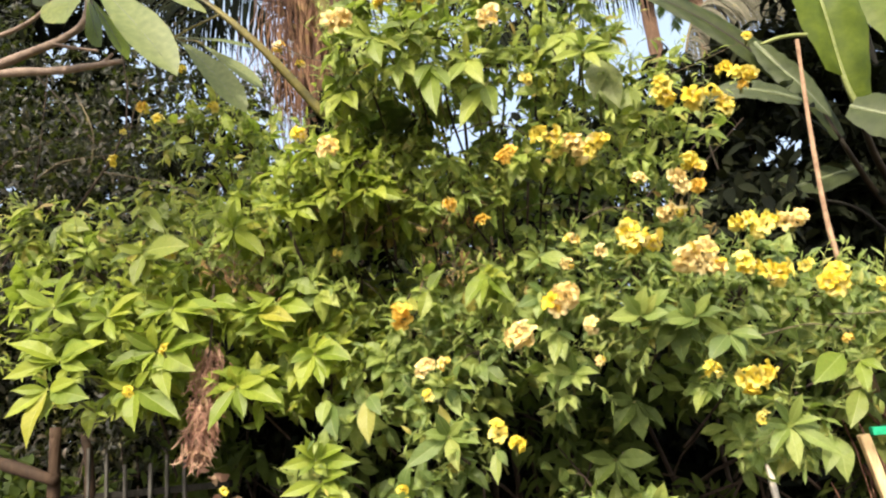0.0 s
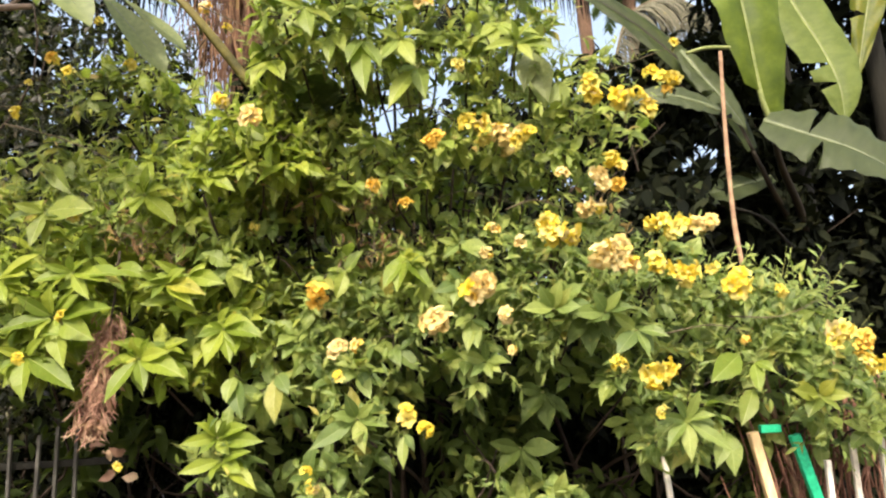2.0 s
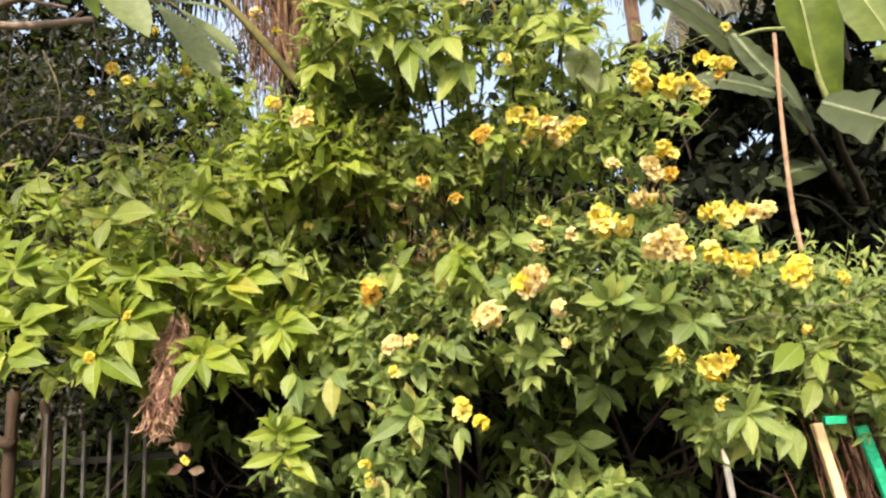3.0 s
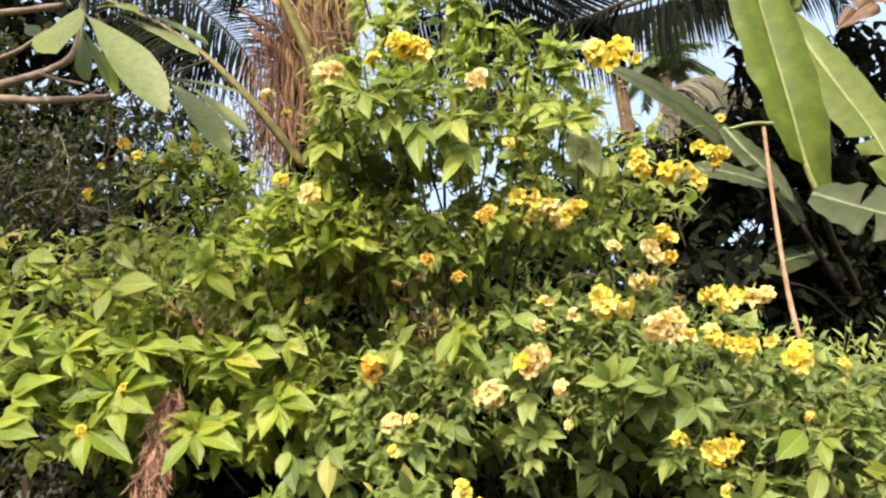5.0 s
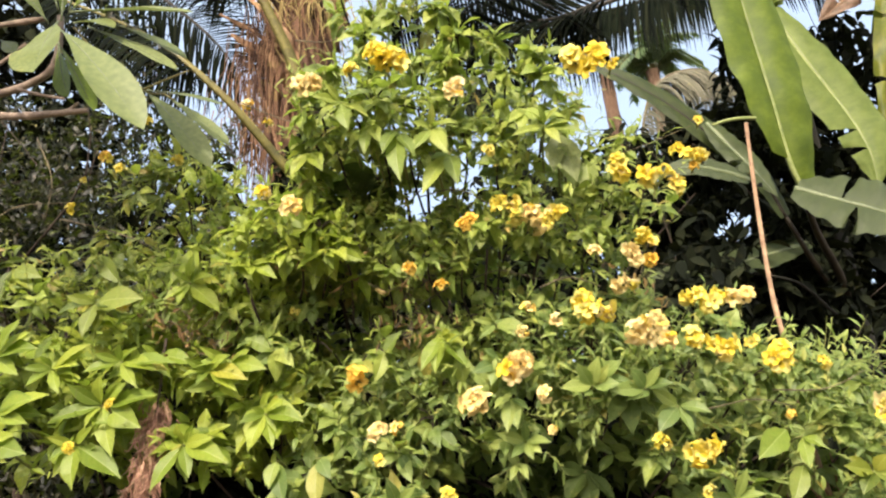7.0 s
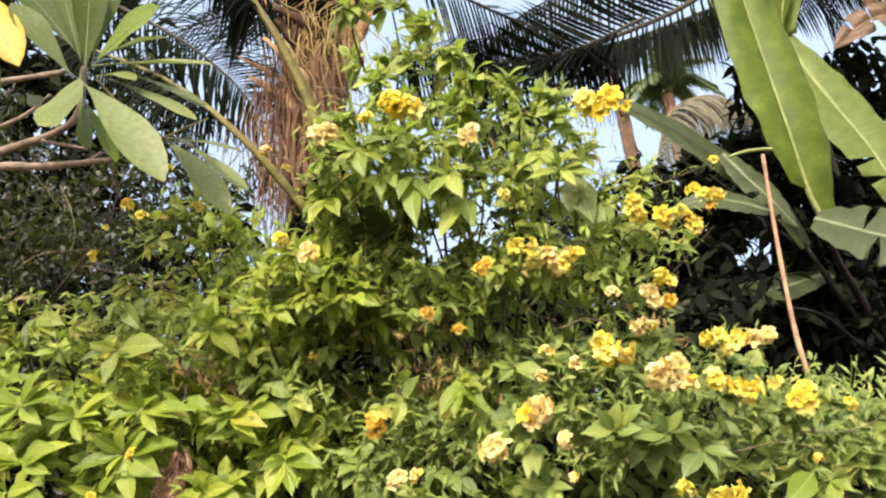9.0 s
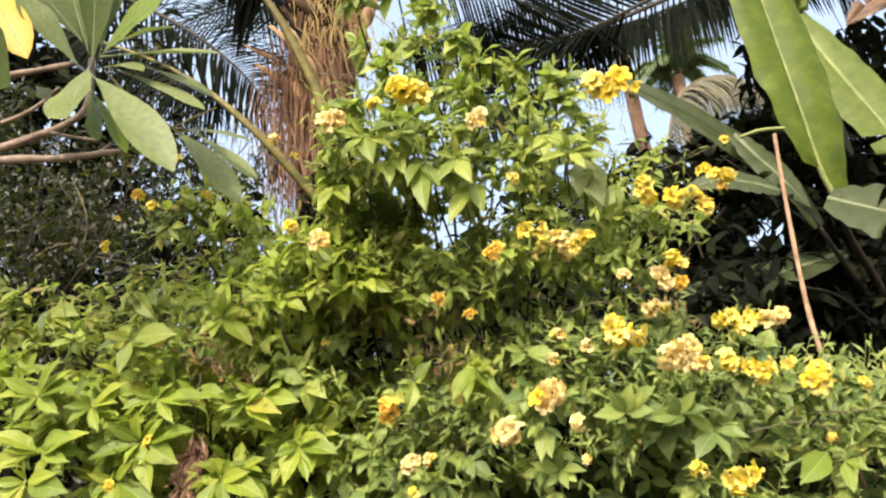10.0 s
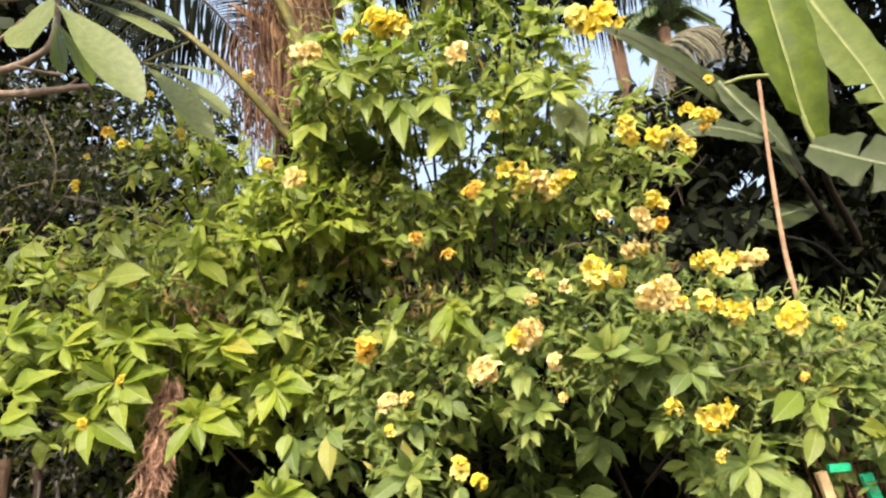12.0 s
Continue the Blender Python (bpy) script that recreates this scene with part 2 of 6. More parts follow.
def banana_material(name, stops, through, glow=(0.40, 0.50, 0.06)):
    m, t, p = nodes_of(name)
    mp = t.nodes.new("ShaderNodeMapping")
    t.links.new(texture_coords(t, "UV"), mp.inputs["Vector"])
    w = add(t, "TexWave", Scale=9.0, Distortion=0.6, Detail=2.0)
    w.bands_direction = 'Y'
    t.links.new(mp.outputs[0], w.inputs["Vector"])
    n = add(t, "TexNoise", Scale=3.2, Detail=6.0, Roughness=0.65)
    t.links.new(mp.outputs[0], n.inputs["Vector"])
    col = ramp(t, n.outputs["Fac"], stops)
    vein = ramp(t, w.outputs["Fac"], [(0.0, (0.84, 0.86, 0.82)), (1.0, (1.07, 1.06, 1.05))])
    col = mixed(t, col, vein, 1.0, 'MULTIPLY')
    t.links.new(col, p.inputs["Base Color"])
    p.inputs["Roughness"].default_value = 0.5
    p.inputs["Specular IOR Level"].default_value = 0.3
    bumped(t, p, w.outputs["Fac"], 0.25, 0.004)
    tr = t.nodes.new("ShaderNodeBsdfTranslucent")
    t.links.new(mixed(t, col, glow, 0.5), tr.inputs["Color"])
    mx = t.nodes.new("ShaderNodeMixShader")
    mx.inputs["Fac"].default_value = through
    t.links.new(p.outputs[0], mx.inputs[1]), t.links.new(tr.outputs[0], mx.inputs[2])
    t.links.new(mx.outputs[0], t.nodes["Material Output"].inputs["Surface"])
    return m


BANANA = banana_material("banana_leaf", [(0.3, (0.070, 0.098, 0.018)), (0.5, (0.120, 0.156, 0.032)), (0.72, (0.175, 0.210, 0.05))], 0.38)
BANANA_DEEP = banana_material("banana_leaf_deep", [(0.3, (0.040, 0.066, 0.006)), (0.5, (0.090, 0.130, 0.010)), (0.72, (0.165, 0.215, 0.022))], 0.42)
# Two darker copies of the banana leaf, with shade put into the colour.
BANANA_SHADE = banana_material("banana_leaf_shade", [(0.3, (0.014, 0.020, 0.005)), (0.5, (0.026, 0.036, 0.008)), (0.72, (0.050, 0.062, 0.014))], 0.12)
BANANA_DIM = banana_material("banana_leaf_dim", [(0.25, (0.028, 0.038, 0.013)), (0.6, (0.052, 0.065, 0.024)), (0.8, (0.09, 0.10, 0.042))], 0.25)
BANANA_YELLOW = banana_material("banana_leaf_yellow", [(0.3, (0.025, 0.040, 0.003)), (0.5, (0.085, 0.100, 0.004)), (0.72, (0.16, 0.145, 0.006))], 0.25)
BANANA_DRY = banana_material("banana_leaf_dry", [(0.25, (0.035, 0.02, 0.012)), (0.5, (0.12, 0.07, 0.042)), (0.75, (0.22, 0.14, 0.09))], 0.08, (0.2, 0.11, 0.06))
MIDRIB = rough_material("midrib", [(0.3, (0.14, 0.175, 0.05)), (0.7, (0.26, 0.28, 0.10))], 12, rough=0.5, bump=0.2)


# Dimmer midrib, for the shade-darkened blades and the frangipani ribs.
MIDRIB_DULL = rough_material("midrib_dull", [(0.3, (0.08, 0.10, 0.045)), (0.7, (0.16, 0.18, 0.09))], 12, rough=0.5, bump=0.2)
# Near-black brown that holds the shade on the banana stems and a fence rail.
SHADED_BROWN = rough_material("banana_stem_shaded", [(0.3, (0.005, 0.005, 0.003)), (0.7, (0.016, 0.014, 0.009))], 6, stretch=(1, 1, 0.2))


# ---------------------------------------------------------------- mesh tools
def empty(name, at=(0, 0, 0)):
    ob = new(name)
    ob.location = at
    ob.empty_display_size = 0.1
    return ob


def mesh_of(name, verts, faces, material, smooth=False, uvs=None):
    me = bpy.data.meshes.new(name)
    me.from_pydata([tuple(v) for v in verts], [], faces)
    me.materials.append(material)
    if smooth:
        me.polygons.foreach_set("use_smooth", [True] * len(me.polygons))
    if uvs is not None:
        layer = me.uv_layers.new(name="UVMap")
        at = np.empty(len(me.loops), dtype=np.int32)
        me.loops.foreach_get("vertex_index", at)
        layer.data.foreach_set("uv", np.array(uvs, dtype=np.float32)[at].ravel())
    me.update()
    return me


def under(ob, parent):
    """Makes ob, whose pose is given in the world, a part of parent."""
    if parent is not None:
        ob.parent = parent
        top, place = parent, Matrix()
        while top is not None:
            place = top.matrix_basis.copy() @ place if top.parent is None else top.matrix_parent_inverse @ top.matrix_basis @ place
            top = top.parent
        ob.matrix_parent_inverse = place.inverted()
    return ob


def part(name, data, parent, label="", kind="", pose_=None):
    ob = new(name, data)
    if pose_ is not None:
        ob.matrix_basis = pose_
    under(ob, parent)
    return tagged(ob, label=label, kind=kind)


class Soup:
    """Gathers many small pieces into one mesh."""
    def __init__(self):
        self.v, self.f, self.uv = [], [], []

    def put(self, verts, faces, uvs=None):
        k = len(self.v)
        self.v.extend(verts)
        self.uv.extend(uvs or [(0.0, 0.0)] * len(verts))
        self.f.extend([tuple(i + k for i in face) for face in faces])

    def mesh(self, name, material, smooth=False):
        return mesh_of(name, self.v, self.f, material, smooth, self.uv)


def bezier(points, n):
    """n + 1 points along a smooth curve through the given ones."""
    p = [Vector(q) for q in points]
    if len(p) == 2:
        return [p[0].lerp(p[1], k / n) for k in range(n + 1)]
    ext = [p[0] * 2 - p[1]] + p + [p[-1] * 2 - p[-2]]
    out, spans = [], len(p) - 1
    for k in range(n + 1):
        s = min(k / n * spans, spans - 1e-6)
        i = int(s)
        u = s - i
        a, b, c, d = ext[i:i + 4]
        out.append(0.5 * (2 * b + (c - a) * u + (2 * a - 5 * b + 4 * c - d) * u * u + (3 * b - a - 3 * c + d) * u ** 3))
    return out


def tube(soup, points, r0, r1, sides=6, wobble=0.0, squash=1.0):
    """A tapered, closed tube along points, put into soup."""
    n = len(points)
    verts, faces = [], []
    side = None
    for k, p in enumerate(points):
        d = (points[min(k + 1, n - 1)] - points[max(k - 1, 0)]).normalized()
        if side is None:
            side = d.orthogonal().normalized()
        side = (side - d * side.dot(d)).normalized()
        up = d.cross(side)
        r = r0 + (r1 - r0) * k / (n - 1)
        r *= 1 + wobble * (noise.noise(p * 9.0))
        for s in range(sides):
            a = 2 * math.pi * s / sides
            verts.append(p + side * math.cos(a) * r + up * math.sin(a) * r * squash)
    for k in range(n - 1):
        for s in range(sides):
            a, b = k * sides + s, k * sides + (s + 1) % sides
            faces.append((a, b, b + sides, a + sides))
    faces.append(tuple(range(sides))[::-1])
    faces.append(tuple((n - 1) * sides + s for s in range(sides)))
    soup.put(verts, faces)


def tube_mesh(name, points, r0, r1, material, sides=8, wobble=0.0, steps=12, squash=1.0):
    s = Soup()
    tube(s, bezier(points, steps), r0, r1, sides, wobble, squash)
    return s.mesh(name, material, True)


OVATE = ((0.0, 0.04), (0.08, 0.26), (0.2, 0.68), (0.35, 0.96), (0.5, 1.0), (0.66, 0.82), (0.8, 0.48), (0.91, 0.17), (1.0, 0.0))
LANCE = ((0.0, 0.03), (0.15, 0.55), (0.4, 1.0), (0.68, 0.72), (0.88, 0.28), (1.0, 0.0))
SPOON = ((0.0, 0.06), (0.18, 0.34), (0.4, 0.74), (0.6, 0.98), (0.73, 1.0), (0.85, 0.80), (0.94, 0.46), (1.0, 0.0))


def blade(outline, width, fold, droop, twist=0.0, wave=0.0):
    """A leaf one metre long along +y that faces +z: vertices and faces."""
    verts, faces, uvs = [], [], []
    for k, (t, w) in enumerate(outline):
        z = -droop * t * t
        y = t * (1 - 0.25 * droop * t)
        h = w * width / 2
        up = fold * h + wave * math.sin(t * 14) * h
        a = twist * t
        for sx in (-1, 0, 1):
            x, dz = sx * h, (up if sx else 0.0) - (wave * math.sin(t * 14 + 2) * h if sx > 0 else 0)
            verts.append(Vector((x * math.cos(a) - dz * math.sin(a), y, z + x * math.sin(a) + dz * math.cos(a))))
            uvs.append((0.5 + 0.5 * sx * max(w, 0.05), t))
        if k:
            b, c = 3 * (k - 1), 3 * k
            faces += [(b, b + 1, c + 1, c), (b + 1, b + 2, c + 2, c + 1)]
    faces[-2:] = [(b, b + 1, c + 1), (b + 1, b + 2, c + 1)]
    return verts, faces, uvs


def leaf_pose(at, along, facing, size):
    y = Vector(along).normalized()
    z = Vector(facing)
    z = z - y * z.dot(y)
    if z.length < 1e-3:
        z = y.orthogonal()
    z.normalize()
    x = y.cross(z)
    m = Matrix((x, y, z)).transposed().to_4x4() @ Matrix.Scale(size, 4)
    m.translation = at
    return m


def aimed_pose(a, b, facing, droop):
    """The pose of a drooping blade that starts at a and has its tip at b."""
    a, d, along = Vector(a), Vector(b) - Vector(a), 1 - 0.25 * droop
    return leaf_pose(a, d, facing, d.length / math.hypot(along, droop)) @ Matrix.Rotation(math.atan2(droop, along), 4, 'X')


def put_leaf(soup, shape, m):
    soup.put([m @ v for v in shape[0]], shape[1], shape[2])


def ball(rng):
    while True:
        v = Vector((rng.uniform(-1, 1), rng.uniform(-1, 1), rng.uniform(-1, 1)))
        if 0.05 < v.length < 1:
            return v.normalized()


# ---------------------------------------------------------------- flowers
def trumpet(name, material, rng, open_=1.0):
    """One five-lobed trumpet flower, 1 m across, mouth towards +z."""
    verts, faces = [], []
    rings = ((-0.9, 0.10), (-0.55, 0.16), (-0.15, 0.26), (0.05, 0.36))
    n = 20
    for z, r in rings:
        for k in range(n):
            a = 2 * math.pi * k / n
            verts.append(Vector((r * math.cos(a), r * math.sin(a), z)))
    for k in range(n):
        a = 2 * math.pi * k / n + rng.uniform(-0.06, 0.06)
        r = (0.40, 0.60, 0.66, 0.60)[k % 4] * open_ * rng.uniform(0.9, 1.08)
        verts.append(Vector((r * math.cos(a), r * math.sin(a), (0.16, 0.10, 0.04, 0.10)[k % 4] + rng.uniform(-0.10, 0.10))))
    for ring in range(4):
        for k in range(n):
            a, b = ring * n + k, ring * n + (k + 1) % n
            faces.append((a, b, b + n, a + n))
    return mesh_of(name, verts, faces, material, True)


frng = random.Random(5)
FLOWERS = {key: [trumpet("flower", mat, frng, o) for o in (0.95, 1.1, 1.25)]
           for key, mat in (("y", PETAL_YELLOW), ("p", PETAL_PEACH), ("o", PETAL_ORANGE))}


def flower_cluster(parent, at, size, hue="y", count=9, seed=0):
    """A head of trumpet flowers on a short green stalk."""
    rng = random.Random(seed)
    at = Vector(at) * 0.915 + Vector((0.032, -0.011, 0.128))
    s = Soup()
    heads = []
    bunches = [Vector((rng.uniform(-0.55, 0.55), rng.uniform(-0.1, 0.1), rng.uniform(-0.4, 0.4))) * size * 0.75 for _ in range(1 if count < 8 else 3)]
    for k in range(count):
        d = ball(rng)
        d.y = -abs(d.y) - 0.15
        d = Vector((d.x, d.y, d.z * 0.8 + 0.15)).normalized()
        p = at + bunches[k % len(bunches)] + Vector((d.x, d.y * 0.7, d.z)) * size * (0.28 if count > 8 else 0.38) * rng.uniform(0.7, 1.25)
        heads.append((p, d))
        tube(s, bezier([at + Vector((0, 0.03, -size * 0.3)), (at + p) / 2, p - d * size * 0.15], 4), 0.003, 0.0025, 4)
    for k in range(4):
        d = ball(rng)
        put_leaf(s, blade(LANCE, 0.3, 0.2, 0.3), leaf_pose(at + Vector((0, 0.02, -size * 0.25)), d, (0, -0.5, 1), size * 0.45))
    stalk = part("flower_head", s.mesh("flower_stalk", TWIG_GREEN), parent, "round head of trumpet flowers")
    for p, d in heads:
        m = Matrix.Translation(p) @ d.to_track_quat('Z', 'Y').to_matrix().to_4x4() @ Matrix.Rotation(rng.uniform(0, 6.28), 4, 'Z')
        m = m @ Matrix.Scale(min(size * rng.uniform(0.38, 0.54), rng.uniform(0.040, 0.062)), 4)
        h = hue if rng.random() < 0.8 else rng.choice("ypo" if hue != "y" else "yyp")
        part("flower", rng.choice(FLOWERS[h]), stalk, pose_=m)


# ---------------------------------------------------------------- shrubs
# open hollows between the branches: centre, half width and half height
HOLLOWS = (
    (-0.16, 2.90, 2.08, 0.14, 0.11), (0.56, 2.90, 2.27, 0.18, 0.09), (0.22, 2.60, 2.52, 0.10, 0.07), (0.33, 2.90, 2.15, 0.11, 0.07), (0.10, 2.90, 2.08, 0.07, 0.09),
    (-1.64, 2.90, 2.69, 0.40, 0.11), (-1.57, 2.90, 2.24, 0.18, 0.05), (0.44, 2.60, 2.56, 0.07, 0.08), (0.84, 2.80, 2.18, 0.08, 0.06),
    (0.73, 2.60, 1.32, 0.24, 0.16), (0.87, 2.60, 1.22, 0.17, 0.13), (-0.55, 2.60, 1.45, 0.20, 0.07), (0.42, 2.60, 1.24, 0.10, 0.13),
    (-0.98, 2.60, 1.32, 0.30, 0.16), (-0.68, 2.60, 1.26, 0.15, 0.11), (0.17, 2.60, 1.12, 0.10, 0.09), (1.26, 2.60, 1.49, 0.05, 0.06), (-0.24, 2.60, 1.28, 0.09, 0.09),
    (-1.50, 2.90, 2.61, 0.2, 0.07), (-1.52, 2.90, 2.20, 0.09, 0.06), (-0.91, 2.90, 2.58, 0.08, 0.06), (0.54, 2.90, 2.23, 0.12, 0.06), (-0.90, 2.90, 1.77, 0.07, 0.06), (0.00, 2.60, 2.66, 0.12, 0.07),
    (1.71, 2.70, 1.43, 0.08, 0.06), (1.89, 2.70, 1.33, 0.08, 0.05),
    (-1.73, 2.90, 2.73, 0.22, 0.07), (-1.35, 2.90, 2.66, 0.1, 0.05),
)

# those of them that let the sky or the bush behind through
CLEAR = (HOLLOWS[2], HOLLOWS[5], HOLLOWS[7], *HOLLOWS[-2:])
# chinks of sky low between the dark plants at the back
CHINKS = ((5.14, 12.0, 5.07, 0.3, 0.1), (5.47, 12.0, 5.34, 0.22, 0.08), (-0.33, 12.0, 6.10, 0.5, 0.34), (0.65, 12.0, 6.26, 0.36, 0.36))


def in_hollow(p, among=HOLLOWS):
    for x, y, z, rx, rz in among:
        k = (p.y + 0.13) / (y + 0.13)
        u = (0.37 + (x - 0.37) * k - p.x) / rx
        v = (1.5 + (z - 1.5) * k - p.z) / rz
        if p.y < y + 0.75 and u * u + v * v < 1 + 0.35 * noise.noise(p * 7):
            return True
    return False


def spray(rng, at, out, length, count, droop, outline_width):
    """Leaves round the end of a twig: place, way, facing and size of each."""
    leaves = []
    out = Vector(out).normalized()
    side = out.orthogonal().normalized()
    up = out.cross(side)
    turn = rng.uniform(0, 6.28)
    for k in range(count):
        a = turn + k * 2.4
        spread = rng.uniform(0.75, 1.5) if k else 0.3
        d = out * math.cos(spread) + (side * math.cos(a) + up * math.sin(a)) * math.sin(spread)
        d.z -= droop * rng.uniform(0.5, 1.3)
        p = Vector(at) - out * length * 0.10 * k * 0.5
        face = out * 0.7 + Vector((rng.gauss(-0.1, 0.35), rng.gauss(-0.45, 0.3), rng.gauss(0.55, 0.25)))
        d.normalize()
        if rng.random() < 0.06 or not in_hollow(p + d * length * 0.5):
            leaves.append((p, d, face, length * rng.choice((0.42, 0.6, 0.75, 0.9, 1.0, 1.1, 1.2)) * rng.uniform(0.9, 1.1)))
    return leaves


def shrub(label, base, clumps, leaf_mat, length, width=0.42, per=20, droop=0.45, outline=OVATE, seed=1, singles=300, inner=1.0, fuzz=0, group="flowering shrubs"):
    """A shrub of canes that rise from base to the clumps (x, y, z, radius), with leaves round each of them."""
    rng = random.Random(seed)
    thing = tagged(empty("flowering_shrub", base), label, "shrub", group)
    shapes = [blade(outline, width * rng.uniform(0.8, 1.1), rng.uniform(0.08, 0.35), rng.uniform(0.1, 0.55), rng.uniform(-0.5, 0.5), 0.08) for _ in range(7)]
    meshes = [mesh_of("leaf", v, f, leaf_mat, False, uv) for v, f, uv in shapes]
    b = Vector(base)
    leaves, twigs, inside, young, pale = [], Soup(), Soup(), Soup(), Soup()
    slim = [blade(LANCE, w, 0.3, d) for w, d in ((0.26, 0.2), (0.34, 0.4), (0.2, 0.1))]
    canes = []
    for k, (x, y, z, r) in enumerate(clumps):
        c = Vector((x, y, z))
        start = b + Vector((rng.uniform(-0.25, 0.25), rng.uniform(-0.1, 0.2), 0))
        mid = start.lerp(c, 0.55) + Vector((rng.uniform(-0.15, 0.15), rng.uniform(0.65, 0.85), rng.uniform(0.0, 0.2)))
        if k % 7 == 0:
            canes.append(tube_mesh("cane", [start, mid, c + Vector((0, 0.08, -0.05))], 0.016, 0.005, TWIG_BROWN, 6, 0.2, 10))
        else:
            tube(twigs, bezier([c + Vector((rng.uniform(-0.1, 0.1), 0.4, -0.2)), c + Vector((0, 0.2, -0.06)), c], 5), 0.006, 0.004, 5)
        n = max(5, int(per * (r / 0.2) ** 2))
        for j in range(n):
            d = ball(rng)
            d.y = -abs(d.y) if rng.random() < 0.8 else d.y
            if d.z < -0.5:
                d.z *= -1
            p = c + Vector((d.x * r, d.y * r * 0.8, d.z * r * 0.85)) * rng.uniform(0.7, 1.05)
            out = (d + Vector((0, -0.25, 0.25))).normalized()
            if in_hollow(p):
                continue
            tube(twigs, bezier([c.lerp(p, 0.1), c.lerp(p, 0.6) + Vector((0, 0, 0.02)), p], 3), 0.004, 0.002, 4)
            leaves += spray(rng, p, out, length * rng.uniform(0.75, 1.15), rng.choice((4, 5, 6, 7)), droop, width)
        for j in range(int(fuzz * (r / 0.12) ** 2)):
            d = ball(rng)
            d.y = -abs(d.y)
            p = c + Vector((d.x * r * 1.25, d.y * r, d.z * r * 1.15)) * rng.uniform(0.85, 1.15)
            if in_hollow(p):
                continue
            w = (d + ball(rng) * 0.8 + Vector((0, 0, 0.5))).normalized()
            q = p + w * rng.uniform(0.04, 0.15)
            tube(pale, [p, p.lerp(q, 0.5) + ball(rng) * 0.006, q], 0.0016, 0.001, 3)
            for i in range(rng.choice((3, 5, 6))):
                put_leaf(young, rng.choice(slim), leaf_pose(p.lerp(q, i / 5), w + ball(rng) * 1.1, (0, -0.7, 0.7), rng.uniform(0.022, 0.068)))
        for j in range(int(n * 1.3)):
            d = ball(rng)
            p = c + Vector((d.x * r * 1.75, 0.27 + d.y * 0.12, d.z * r * 1.6))
            leaves += spray(rng, p, (d.x * 0.6, -0.7, 0.4 + d.z * 0.4), length * rng.uniform(0.7, 1.1), rng.choice((4, 5, 6)), droop, width)
        for j in range(int(40 * inner * (r / 0.2) ** 2)):
            d = ball(rng) * rng.uniform(0.2, 1.2)
            p = c + Vector((d.x * r * 1.7, 0.52 + d.y * 0.2, d.z * r * 1.5))
            if in_hollow(p, CLEAR):
                continue
            put_leaf(inside, rng.choice(shapes), leaf_pose(p, ball(rng), ball(rng), length * rng.uniform(0.8, 1.2)))
    for c in canes:
        part("cane", c, thing)
    if fuzz:
        part("young_foliage", young.mesh("young_foliage", leaf_mat), thing, kind="stuff")
        part("twig_spray", pale.mesh("twig_spray", TWIG_GREEN), thing, kind="stuff")
    part("twig_tangle", twigs.mesh("twig_tangle", TWIG_BROWN), thing, kind="stuff")
    part("inner_foliage", inside.mesh("inner_foliage", leaf_mat, True), thing, kind="stuff")
    leaves.sort(key=lambda q: q[0].y)
    step = max(1, len(leaves) // (2 * singles))
    chosen = set(range(0, len(leaves), step)[:singles]) if len(leaves) > singles else set(range(len(leaves)))
    rest = Soup()
    for k, (p, d, face, size) in enumerate(leaves):
        i = rng.randrange(len(shapes))
        m = leaf_pose(p, d, face, size)
        if k in chosen:
            part("leaf", meshes[i], thing, pose_=m)
        else:
            put_leaf(rest, shapes[i], m)
    if rest.v:
        part("foliage", rest.mesh("foliage", leaf_mat), thing, kind="stuff")
    return thing


# ---------------------------------------------------------------- ground
def ground():
    n, verts, faces = 60, [], []
    for j in range(n + 1):
        for i in range(n + 1):
            u, v = 2 * i / n - 1, 2 * j / n - 1
            x, y = 600 * u * abs(u) ** 2.2, 600 * v * abs(v) ** 2.2
            verts.append((x, y, 0.05 * noise.noise(Vector((x * 0.8, y * 0.8, 0))) if abs(x) + abs(y) < 40 else 0))
    for j in range(n):
        for i in range(n):
            a = j * (n + 1) + i
            faces.append((a, a + 1, a + n + 2, a + n + 1))
    tagged(new("ground", mesh_of("ground", verts, faces, SOIL, True)), "dark bare soil under the shrubs", "ground", kind="structure")


ground()

# ---------------------------------------------------------------- shrubs in place
left_shrub = shrub("shrub with broad bright yellow-green leaves behind a picket fence", (-1.0, 3.3, 0), [
    (-1.67, 2.85, 2.12, 0.18), (-1.36, 2.80, 1.98, 0.19), (-1.11, 2.75, 1.80, 0.17), (-1.59, 2.75, 1.84, 0.16),
    (-1.06, 2.90, 2.07, 0.16), (-0.75, 2.90, 1.97, 0.18), (-0.49, 2.85, 1.75, 0.18), (-0.34, 2.95, 1.86, 0.14),
    (-1.11, 2.70, 1.79, 0.14), (-1.21, 2.68, 1.62, 0.10), (-0.75, 2.68, 1.59, 0.11), (-0.45, 2.75, 1.71, 0.14),
    (-0.65, 2.85, 1.89, 0.14), (-1.37, 2.85, 1.95, 0.14),
], LEAF_BRIGHT, 0.14, 0.42, per=15, seed=11, fuzz=9)

back_left = shrub("shrub with olive drooping leaves and thin bare stems", (-1.4, 3.7, 0), [
    (-1.68, 2.88, 2.50, 0.14), (-1.83, 2.88, 2.40, 0.12), (-1.28, 2.93, 2.49, 0.15), (-1.17, 2.88, 2.28, 0.13), (-1.40, 2.88, 2.28, 0.10),
    (-1.00, 2.98, 2.41, 0.12), (-1.12, 3.08, 2.86, 0.15), (-1.02, 3.18, 2.97, 0.16),
], LEAF_OLIVE_SHADED, 0.105, 0.46, per=21, seed=12, fuzz=14)

